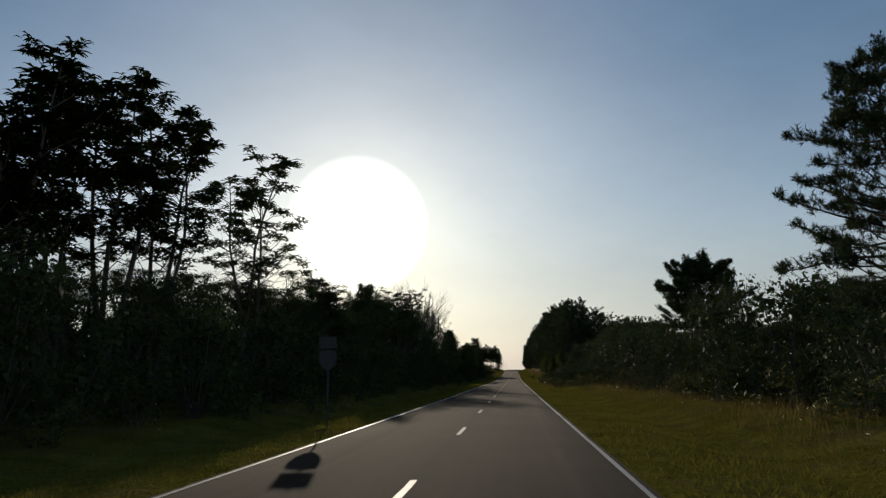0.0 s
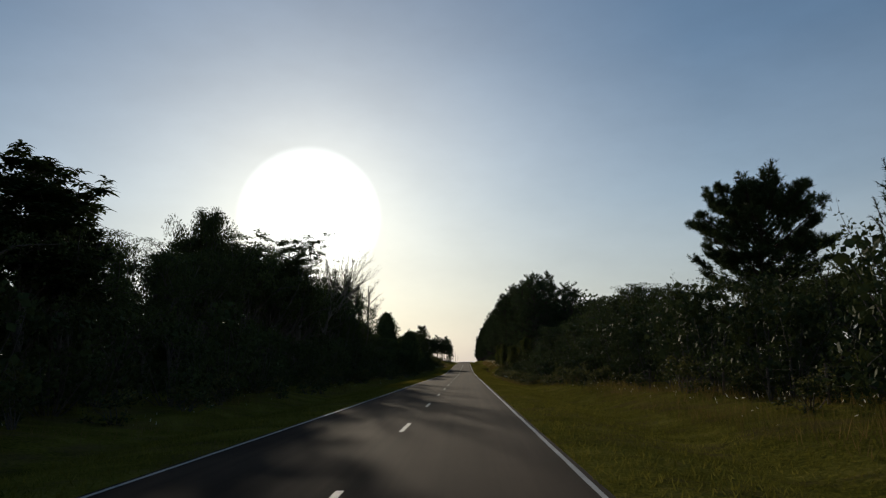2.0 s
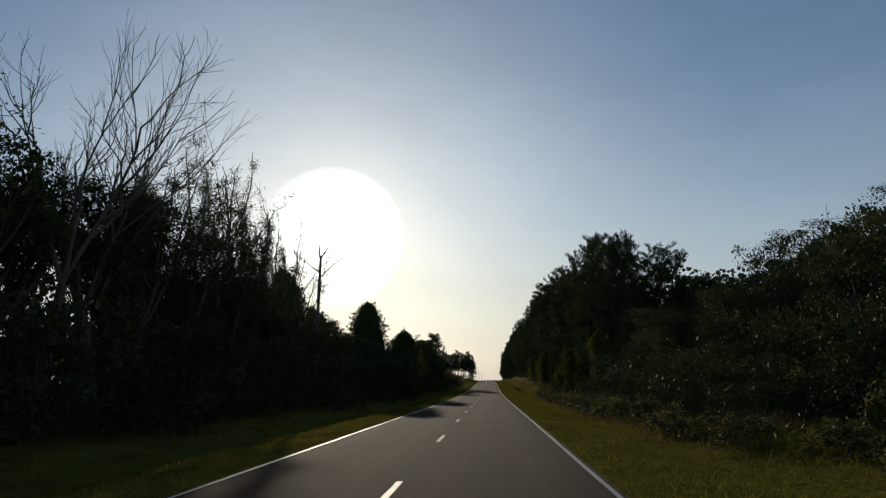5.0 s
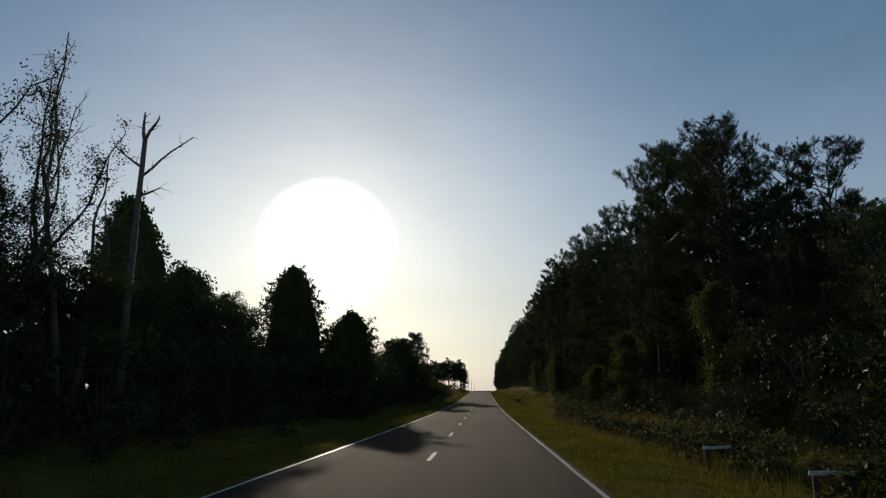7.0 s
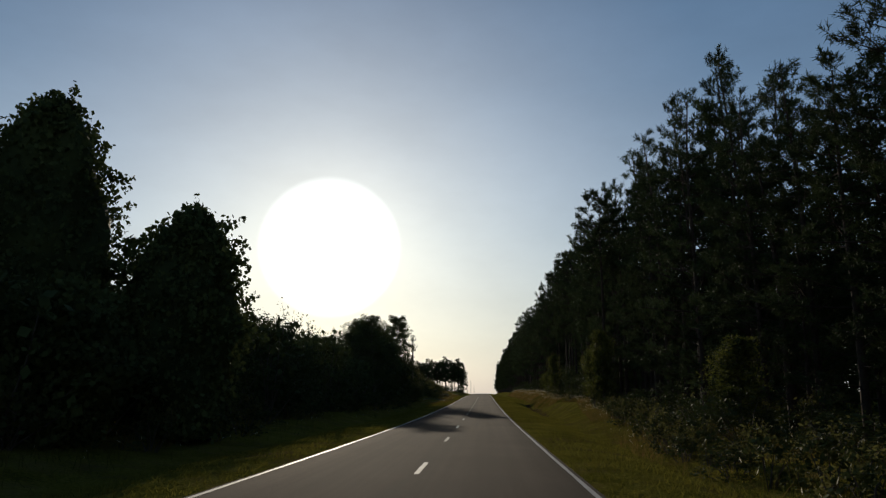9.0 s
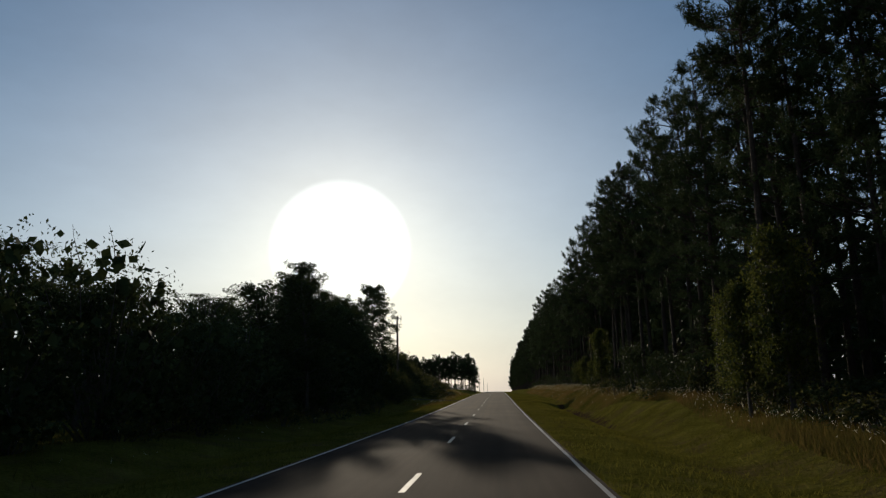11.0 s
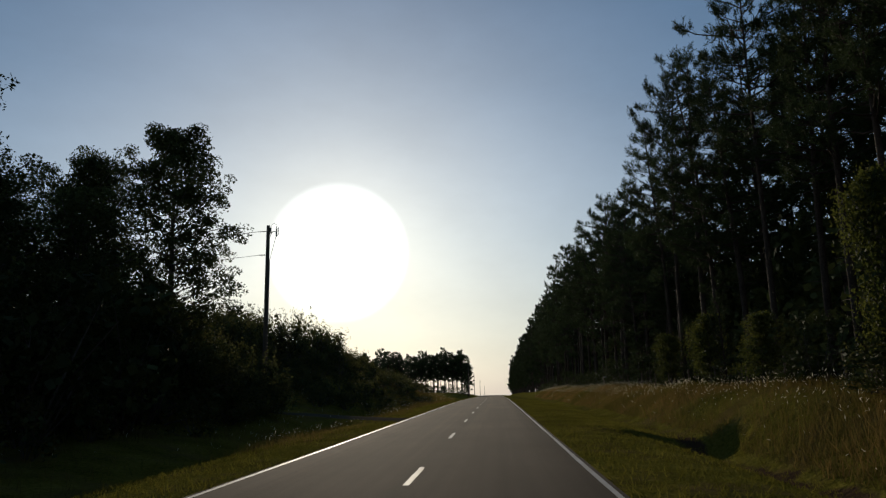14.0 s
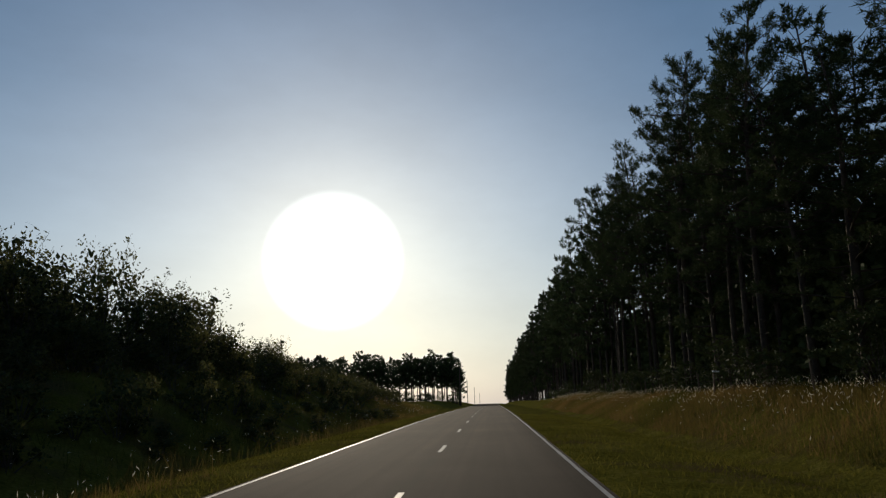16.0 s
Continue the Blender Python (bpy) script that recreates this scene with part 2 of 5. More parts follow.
def grassy_soil():
    """Thatch and soil under the grass, with a washed-out bed in the right-hand ditch."""
    m, n, l, b = node_mat("grassy_soil", 1.0, 0.0)
    col, fine = two_scale(n, l, ((0.055, 0.051, 0.010), (0.140, 0.124, 0.020), (0.225, 0.187, 0.045)), 0.6, 9)
    tc = n.new("ShaderNodeTexCoord")
    mp = n.new("ShaderNodeMapping")
    mp.inputs["Location"].default_value = (-9.3 / 0.7, -288 / 30, 0)
    mp.inputs["Scale"].default_value = (1 / 0.7, 1 / 30, 0)
    l.new(tc.outputs["Object"], mp.inputs["Vector"])
    ln = n.new("ShaderNodeVectorMath")
    ln.operation = "LENGTH"
    l.new(mp.outputs[0], ln.inputs[0])
    ns = n.new("ShaderNodeTexNoise")
    ns.inputs["Scale"].default_value, ns.inputs["Detail"].default_value = 0.8, 6
    l.new(tc.outputs["Object"], ns.inputs["Vector"])
    ad = n.new("ShaderNodeMath")
    ad.operation = "MULTIPLY_ADD"
    l.new(ns.outputs["Fac"], ad.inputs[0])
    ad.inputs[1].default_value = 2.0
    l.new(ln.outputs["Value"], ad.inputs[2])
    mr = n.new("ShaderNodeMapRange")
    mr.inputs[1].default_value, mr.inputs[2].default_value = 1.75, 1.45
    l.new(ad.outputs[0], mr.inputs[0])
    # dry, trodden and washed-out patches among the green
    dry = n.new("ShaderNodeTexNoise")
    dry.inputs["Scale"].default_value, dry.inputs["Detail"].default_value = 0.35, 8
    dry.inputs["Roughness"].default_value = 0.7
    l.new(tc.outputs["Object"], dry.inputs["Vector"])
    dm = n.new("ShaderNodeMapRange")
    dm.inputs[1].default_value, dm.inputs[2].default_value = 0.50, 0.66
    dm.inputs[4].default_value = 0.75
    l.new(dry.outputs["Fac"], dm.inputs[0])
    dx = n.new("ShaderNodeMixRGB")
    dx.inputs["Color2"].default_value = (0.125, 0.085, 0.040, 1)
    l.new(dm.outputs[0], dx.inputs["Fac"])
    l.new(col, dx.inputs["Color1"])
    mx = n.new("ShaderNodeMixRGB")
    mx.inputs["Color2"].default_value = (0.070, 0.045, 0.027, 1)
    l.new(mr.outputs[0], mx.inputs["Fac"])
    l.new(dx.outputs[0], mx.inputs["Color1"])
    l.new(mx.outputs[0], b.inputs["Base Color"])
    bp = n.new("ShaderNodeBump")
    bp.inputs["Strength"].default_value, bp.inputs["Distance"].default_value = 1.0, 0.22
    clump = n.new("ShaderNodeTexNoise")
    clump.inputs["Scale"].default_value, clump.inputs["Detail"].default_value = 2.6, 7
    clump.inputs["Roughness"].default_value = 0.65
    l.new(tc.outputs["Object"], clump.inputs["Vector"])
    l.new(clump.outputs["Fac"], bp.inputs["Height"])
    l.new(bp.outputs[0], b.inputs["Normal"])
    return m


M_GROUND = grassy_soil()

# ---- the lie of the land ----
KY = np.array([-20, 60, 140, 220, 300, 380, 480, 600, 760.0])
KZ = np.array([0, -0.70, -1.25, -1.64, -1.07, -0.17, 0.32, 0.90, 0.91])


def _bends():
    n, h = len(KY), np.diff(KY)
    a, b = np.eye(n), np.zeros(n)
    for i in range(1, n - 1):
        a[i, i - 1:i + 2] = h[i - 1], 2 * (h[i - 1] + h[i]), h[i]
        b[i] = 6 * ((KZ[i + 1] - KZ[i]) / h[i] - (KZ[i] - KZ[i - 1]) / h[i - 1])
    return np.linalg.solve(a, b)


KM = _bends()


def road_z(y):
    y = np.asarray(y, float)
    x = np.clip(y, KY[0], KY[-1])
    i = np.clip(np.searchsorted(KY, x) - 1, 0, len(KY) - 2)
    h, a, c = KY[i + 1] - KY[i], x - KY[i], KY[i + 1] - x
    z = (KM[i] * c**3 + KM[i + 1] * a**3) / (6 * h) + (KZ[i] / h - KM[i] * h / 6) * c + (KZ[i + 1] / h - KM[i + 1] * h / 6) * a
    return z - np.clip(y - KY[-1], 0, 900) * 0.006 + np.clip(KY[0] - y, 0, 900) * 0.008


def smooth(x, a, b):
    t = np.clip((x - a) / (b - a), 0, 1)
    return t * t * (3 - 2 * t)


def drive_y(u):
    """The line of the dirt drive, by its distance from the road's middle."""
    return 318.9 + 0.45 * (u - 3.9)


def gully(x, y):
    """Depth of the washed-out gully in the right-hand ditch, with its pothole and a side channel down the bank."""
    mid = 8.75 + 0.30 * np.sin(y * 0.31) + 0.16 * np.sin(y * 0.83 + 1)
    rut = 0.36 * np.exp(-((x - mid) / 0.42) ** 4) * smooth(y, 258, 272) * (1 - smooth(y, 304, 306)) * (0.65 + 0.35 * np.sin(y * 0.55))
    pit = 1.15 * np.exp(-((x - 8.0) / 1.1) ** 6 - ((y - 304.7 + 0.4 * (x - 8.0)) / 2.2) ** 8)
    side = 0.95 * np.exp(-((y - 304.0 - 0.45 * (x - 9.4)) / 1.25) ** 6) * smooth(x, 8.0, 8.6) * (1 - smooth(x, 9.6, 11.4))
    return np.where(x > 0, np.maximum(np.maximum(rut, pit), side), 0.0)


def ground_z(x, y):
    """Road bed, mown verges, ditches and the banks on both sides."""
    x, y = np.asarray(x, float), np.asarray(y, float)
    z = road_z(y)
    late = smooth(y, 215, 290)
    u = np.abs(x)
    wob = 0.10 * np.sin(x * 0.9 + y * 0.13) + 0.08 * np.sin(y * 0.41 - x * 0.3)
    fall = -0.035 - 0.07 * smooth(u, 4.1, 6.5)
    deep = np.where(x > 0, 0.45 + 0.45 * late, 0.35 + 0.1 * late)
    at = np.where(x > 0, 8.0 + 1.2 * late, 8.2)
    # upstream of the headcut the ditch is only a shallow swale
    deep = deep * np.where(x > 0, 1 - 0.54 * smooth(y + 0.4 * (x - 8.0), 306.0, 307.2), 1.0)
    ditch = -deep * np.exp(-((u - at) / 1.6) ** 2)
    up_r = 0.25 + 1.15 * late * (1 - 0.5 * smooth(y, 420, 560))
    up_l = 0.35 + (1.7 * smooth(y, 300, 325) + 1.6 * smooth(y, 334, 348)) * (1 - 0.65 * smooth(y, 368, 450))
    ditch = ditch - gully(x, y)
    bank = np.where(x > 0, up_r * smooth(u, 9.0, 13.5), up_l * smooth(u, 8.0, 17.0))
    out = smooth(u, 4.1, 6.0)
    near = z + fall + out * (ditch + bank + wob * smooth(u, 7, 12))
    # the bed of the drive that leaves the road on the left
    bed = np.exp(-((y - drive_y(u)) / 3.1) ** 4) * np.where(x < 0, 1.0, 0.0) * smooth(u, 3.9, 4.6) * (1 - smooth(u, 19, 25))
    near = near + bed * (z + np.interp(u, [3.8, 7, 10.5, 17, 25], [-0.05, 0.10, 0.30, 0.55, 0.9]) - near)
    return np.where(u < 3.68, z - 0.05, near)


# ---- mesh helpers ----
class Shape:
    """Gathers triangles and quads, then makes one mesh."""

    def __init__(self):
        self.v, self.f3, self.f4, self.n = [], [], [], 0

    def add(self, verts, tris=None, quads=None):
        if tris is not None and len(tris):
            self.f3.append(np.asarray(tris, np.int64) + self.n)
        if quads is not None and len(quads):
            self.f4.append(np.asarray(quads, np.int64) + self.n)
        self.v.append(np.asarray(verts, float).reshape(-1, 3))
        self.n += len(self.v[-1])

    def mesh(self, name, material, flat=True):
        v = np.concatenate(self.v)
        f3 = np.concatenate(self.f3) if self.f3 else np.zeros((0, 3), np.int64)
        f4 = np.concatenate(self.f4) if self.f4 else np.zeros((0, 4), np.int64)
        me = bpy.data.meshes.new(name)
        me.vertices.add(len(v))
        me.vertices.foreach_set("co", v.ravel())
        loops = np.concatenate([f3.ravel(), f4.ravel()])
        me.loops.add(len(loops))
        me.loops.foreach_set("vertex_index", loops)
        start = np.concatenate([np.arange(len(f3)) * 3, len(f3) * 3 + np.arange(len(f4)) * 4])
        me.polygons.add(len(start))
        me.polygons.foreach_set("loop_start", start)
        me.polygons.foreach_set("use_smooth", np.full(len(start), not flat))
        me.materials.append(material)
        me.update(calc_edges=True)
        return me


def tube(s, pts, radii, sides=6, cap=True):
    """A round, tapering limb along pts."""
    pts = np.asarray(pts, float)
    d = np.gradient(pts, axis=0)
    d /= np.linalg.norm(d, axis=1)[:, None] + 1e-9
    ref = np.where(np.abs(d[:, 2:]) > 0.9, np.array([[1.0, 0, 0]]), np.array([[0, 0, 1.0]]))
    a = np.cross(d, ref)
    a /= np.linalg.norm(a, axis=1)[:, None] + 1e-9
    b = np.cross(d, a)
    th = np.arange(sides) * 2 * np.pi / sides
    ring = a[:, None] * np.cos(th)[None, :, None] + b[:, None] * np.sin(th)[None, :, None]
    v = pts[:, None] + ring * np.asarray(radii, float)[:, None, None]
    n = len(pts)
    i, j = np.meshgrid(np.arange(n - 1), np.arange(sides), indexing="ij")
    k = (j + 1) % sides
    q = np.stack([i * sides + j, i * sides + k, (i + 1) * sides + k, (i + 1) * sides + j], -1).reshape(-1, 4)
    vv, tris = v.reshape(-1, 3), None
    if cap:
        vv = np.concatenate([vv, pts[-1:], pts[:1]])
        m = n * sides
        top = [((n - 1) * sides + t, (n - 1) * sides + (t + 1) % sides, m) for t in range(sides)]
        low = [((t + 1) % sides, t, m + 1) for t in range(sides)]
        tris = top + low
    s.add(vv, tris, q)


def unit(v):
    return v / (np.linalg.norm(v, axis=-1, keepdims=True) + 1e-9)


def leaves(s, at, size, rng, droop=0.3, slim=0.5):
    """Pointed leaves, one folded-flat quad each, at the points."""
    n = len(at)
    a = unit(rng.normal(size=(n, 3)) + np.array([0, 0, -droop]))
    b = unit(np.cross(a, rng.normal(size=(n, 3))))
    k = size * rng.uniform(0.6, 1.3, (n, 1))
    v = np.stack([at - a * k * 0.5, at + b * k * slim * 0.5, at + a * k * 0.5, at - b * k * slim * 0.5], 1)
    s.add(v.reshape(-1, 3), None, np.arange(4 * n).reshape(-1, 4))


def tufts(s, at, way, count, length, width, rng, spread=0.62, twig=0.32):
    """Bottlebrush sprays of long needles: each point gets a twig along its way, bristling with needles."""
    n = len(at)
    d = unit(way[:, None] + spread * rng.normal(size=(n, count, 3)))
    side = unit(np.cross(d, rng.normal(size=(n, count, 3)))) * width
    c = at[:, None] + way[:, None] * twig * rng.uniform(-0.3, 0.9, (n, count, 1))
    tip = c + d * length * rng.uniform(0.7, 1.2, (n, count, 1))
    v = np.stack([c - side, c + side, tip], 2).reshape(-1, 3)
    s.add(v, np.arange(len(v)).reshape(-1, 3))


def box(s, size, at=(0, 0, 0), bevel=0.0):
    bm = bmesh.new()
    bmesh.ops.create_cube(bm, size=1.0)
    bmesh.ops.scale(bm, vec=size, verts=bm.verts)
    if bevel:
        bmesh.ops.bevel(bm, geom=bm.edges[:], offset=bevel, segments=1, affect="EDGES")
    bmesh.ops.triangulate(bm, faces=bm.faces[:])
    bm.verts.index_update()
    v = np.array([p.co[:] for p in bm.verts]) + np.array(at)
    s.add(v, [[p.index for p in f.verts] for f in bm.faces])
    bm.free()


def part(name, mesh, parent, label=""):
    ob = new(name, mesh)
    ob.parent = parent
    if label:
        ob["label"] = label
    return ob


def thing(name, label, category, group="", at=None):
    ob = new(name)
    ob.empty_display_size = 0.3
    tagged(ob, label, category, group)
    if at is not None:
        ob.matrix_basis = at
    return ob


# ---- ground, road and paint ----
def sheet(name, xs, ys, zf, material, lift=0.0):
    gx, gy = np.meshgrid(xs, ys)
    v = np.stack([gx, gy, zf(gx, gy) + lift], -1).reshape(-1, 3)
    n, m = len(ys), len(xs)
    i, j = np.meshgrid(np.arange(n - 1), np.arange(m - 1), indexing="ij")
    q = np.stack([i * m + j, i * m + j + 1, (i + 1) * m + j + 1, (i + 1) * m + j], -1).reshape(-1, 4)
    s = Shape()
    s.add(v, None, q)
    return new(name, s.mesh(name, material, flat=False))


near_x = np.concatenate([np.arange(-24, -4, 0.8), [-3.70, -3.66], np.arange(-3, 3.1, 1.5), [3.66, 3.70], np.arange(4.8, 7.3, 0.8), np.arange(7.5, 12.4, 0.2), np.arange(12.8, 24.1, 0.8)])
all_x = np.concatenate([[-2500, -1200, -500, -200, -100, -60, -40, -30], near_x, [30, 40, 60, 100, 200, 500, 1200, 2500]])
all_y = np.concatenate([[-1500, -700, -300, -150, -80], np.arange(-40, 256, 1.6), np.arange(256, 326, 0.5), np.arange(326, 420, 1.6), np.arange(420, 800, 8), [850, 950, 1100, 1400, 2000, 3200]])
ground = tagged(sheet("ground", all_x, all_y, ground_z, M_GROUND), "grassy verge, ditches and banks beside the road", "ground", kind="structure")

road_y = np.concatenate([[-300, -150, -80], np.arange(-40, 800, 4.0), [850, 950, 1100]])
EDGE = np.array([-3.72, -3.64, -2.6, -1.3, 0, 1.3, 2.6, 3.64, 3.72])


def road_top(x, y):
    u = np.abs(x)
    return road_z(y) - 0.008 * u * 0.5 - np.where(u > 3.68, 0.07, 0.0)


road = tagged(sheet("road", EDGE, road_y, road_top, M_ASPHALT), "two-lane road of worn reddish-grey asphalt", "road", kind="structure")


def strip(name, x0, x1, ys, label):
    rng = np.random.default_rng(int(abs(x0) * 10) + (x0 > 0))
    s = Shape()
    w = rng.normal(0, 0.006, (len(ys), 2))
    a = np.stack([x0 + w[:, 0], ys, road_top(x0, ys) + 0.006], -1)
    b = np.stack([x1 + w[:, 1], ys, road_top(x1, ys) + 0.006], -1)
    v = np.stack([a, b], 1).reshape(-1, 3)
    i = np.arange(len(ys) - 1)
    s.add(v, None, np.stack([2 * i, 2 * i + 1, 2 * i + 3, 2 * i + 2], -1))
    return tagged(part(name, s.mesh(name, M_PAINT), road, label), kind="structure")


line_y = np.concatenate([np.arange(-60, 760, 2.0)])
strip("edge_line", -3.55, -3.455, line_y, "solid white edge line")
strip("edge_line", 3.455, 3.55, line_y, "solid white edge line")
DASH = 10.49
for i in range(-3, 60):
    y0 = DASH + 12.19 * i
    strip("lane_dash", -0.06, 0.06, np.linspace(y0 - 1.5, y0 + 1.5, 5), "white centre dash")


# ---- trees ----
def wander(rng, start, way, length, steps, bend=0.15, lift=0.0):
    p, d, pts = np.array(start, float), unit(np.array(way, float)), [np.array(start, float)]
    for _ in range(steps):
        d = unit(d + rng.normal(0, bend, 3) + np.array([0, 0, lift]))
        p = p + d * length / steps
        pts.append(p.copy())
    return np.array(pts), d


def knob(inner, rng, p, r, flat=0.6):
    """Crowded leaves inside a clump, for the darker colour that paints the shade there."""
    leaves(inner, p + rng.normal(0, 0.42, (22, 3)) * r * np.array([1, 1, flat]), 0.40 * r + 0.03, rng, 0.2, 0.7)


def pine_meshes(h, base, radius, boughs, dense, needles, seed, top_round=False, size=0.25, width=0.018, twigs=True, rise=0.4):
    """A pine: straight trunk, boughs in rough whorls, side twigs that end in upturned bottlebrush shoots."""
    rng = np.random.default_rng(seed)
    wood, green = Shape(), Shape()
    trunk, _ = wander(rng, (0, 0, -0.4), (0, 0, 1), h * 0.97 + 0.4, 10, 0.02)
    trunk[:, :2] *= np.linspace(0, 1, len(trunk))[:, None]
    r0 = 0.009 * h + 0.03
    tube(wood, trunk, r0 * np.linspace(1, 0.16, len(trunk)), 7)
    tz, up = trunk[:, 2], np.array([0, 0, 1.0])
    at = [trunk[-1] + rng.normal(0, 0.12, 3) for _ in range(6)]
    ways = [unit(up + rng.normal(0, 0.3, 3)) for _ in range(6)]
    for k in range(boughs):
        u = (k + rng.uniform(0, 1)) / boughs
        z = h * (base + (0.985 - base) * u)
        if top_round:
            prof = math.sqrt(max(0.05, 1 - ((u - 0.40) / 0.64) ** 2))
        else:
            prof = (0.45 + 0.55 * min(1, u / 0.2)) * (1 - u) ** 0.62 + 0.09
        ln = radius * prof * rng.uniform(0.55, 1.2)
        az = k * 2.399 + rng.normal(0, 0.4)
        o = (np.interp(z, tz, trunk[:, 0]), np.interp(z, tz, trunk[:, 1]), z)
        limb, d = wander(rng, o, (math.cos(az), math.sin(az), rng.uniform(-0.15, 0.25) + rise * u), ln, 4, 0.12, 0.06)
        tube(wood, limb, (0.014 + 0.012 * ln) * np.linspace(1, 0.3, 5), 4, False)
        along = unit(limb[-1] - limb[0])
        side = unit(np.cross(along, up))
        for j in range(2 + int(dense * ln)):
            f = 1.0 if j == 0 else 1 - 0.72 * rng.uniform(0, 1) ** 1.3
            p = np.array([np.interp(f, np.linspace(0, 1, 5), limb[:, a]) for a in range(3)])
            w = unit(along * 0.8 + side * (rng.uniform(0.35, 1.0) * (1 - 2 * (j % 2)) if j else 0) + up * rng.uniform(-0.1, 0.5))
            reach = (0.12 + 0.34 * ln * (1.08 - f)) * rng.uniform(0.6, 1.2)
            q = p + w * reach
            if twigs and reach > 0.3:
                tube(wood, [p, q], (0.013, 0.007), 3, False)
            for _ in range(3):
                at.append(q + rng.normal(0, 0.10, 3))
                ways.append(unit(w * 0.8 + up * rng.uniform(0.1, 0.8) + rng.normal(0, 0.42, 3)))
    # dead stubs below the crown
    for k in range(int(boughs * 0.35)):
        z = h * base * rng.uniform(0.4, 1.0)
        az = rng.uniform(0, 6.28)
        limb, _ = wander(rng, (np.interp(z, tz, trunk[:, 0]), np.interp(z, tz, trunk[:, 1]), z), (math.cos(az), math.sin(az), 0.1), rng.uniform(0.4, 1.8), 2, 0.2)
        tube(wood, limb, (0.022, 0.015, 0.006), 3, False)
    tufts(green, np.array(at), np.array(ways), needles, size, width, rng, 0.85, 0.34)
    return wood.mesh("pine_trunk", M_PINE_BARK, False), green.mesh("pine_crown", M_NEEDLE)


def candle_meshes(h, seed):
    """A young pine: whorls of limbs that turn up into bottlebrush shoots."""
    rng = np.random.default_rng(seed)
    wood, green = Shape(), Shape()
    trunk, _ = wander(rng, (0, 0, -0.3), (0, 0, 1), h + 0.3, 8, 0.02)
    tube(wood, trunk, np.linspace(0.10, 0.02, 9), 6)
    shoots = [(trunk[-2], np.array([0, 0, 1.0]), 1.3)]
    for k in range(34):
        u = 0.12 + 0.82 * k / 34
        az = k * 2.399 + rng.normal(0, 0.3)
        ln = (1 - u) * 1.9 + 0.35
        p = np.array([np.interp(h * u, trunk[:, 2], trunk[:, a]) for a in range(3)])
        limb, d = wander(rng, p, (math.cos(az), math.sin(az), 0.5), ln, 4, 0.08, 0.16)
        tube(wood, limb, np.linspace(0.03, 0.014, 5), 4, False)
        shoots.append((limb[-1], unit(np.array([d[0] * 0.3, d[1] * 0.3, 1])), rng.uniform(0.6, 1.1)))
        for q in (2, 3):
            shoots.append((limb[q] + rng.normal(0, 0.15, 3), unit(np.array([d[0], d[1], 0.8]) + rng.normal(0, 0.3, 3)), rng.uniform(0.4, 0.8)))
    for p, d, ln in shoots:
        n = int(70 * ln)
        c = p + d * (rng.uniform(0, 1, (n, 1)) * ln)
        w = unit(d * 0.9 + rng.normal(0, 0.75, (n, 3)))
        side = unit(np.cross(w, rng.normal(size=(n, 3)))) * 0.016
        tip = c + w * rng.uniform(0.12, 0.24, (n, 1))
        green.add(np.stack([c - side, c + side, tip], 1).reshape(-1, 3), np.arange(3 * n).reshape(-1, 3))
        tube(wood, [p, p + d * ln], (0.02, 0.012), 4, False)
    return wood.mesh("young_trunk", M_PINE_BARK, False), green.mesh("young_crown", M_NEEDLE)


def fork(rng, wood, start, way, length, radius, level, ends, spread=0.6, bend=0.14, lift=0.05, kids=(2, 4), twig=0.006):
    steps = 4 if level else 3
    limb, d = wander(rng, start, way, length, steps, bend, lift)
    tube(wood, limb, np.linspace(radius, max(twig, radius * 0.55), steps + 1), 6 if radius > 0.06 else 4 if radius > 0.02 else 3, False)
    if level == 0:
        ends.append((limb[-1], d))
        return
    n = rng.integers(kids[0], kids[1] + 1)
    for k in range(n):
        f = 1.0 if k == 0 else rng.uniform(0.45, 1.0)
        p = np.array([np.interp(f, np.linspace(0, 1, steps + 1), limb[:, a]) for a in range(3)])
        nd = unit(d + rng.normal(0, spread, 3) * np.array([1, 1, 0.6]))
        fork(rng, wood, p, nd, length * rng.uniform(0.55, 0.85), max(twig, radius * rng.uniform(0.45, 0.65)), level - 1, ends, spread, bend, lift, kids, twig)
    if level == 1:
        ends.append((limb[-1], d))


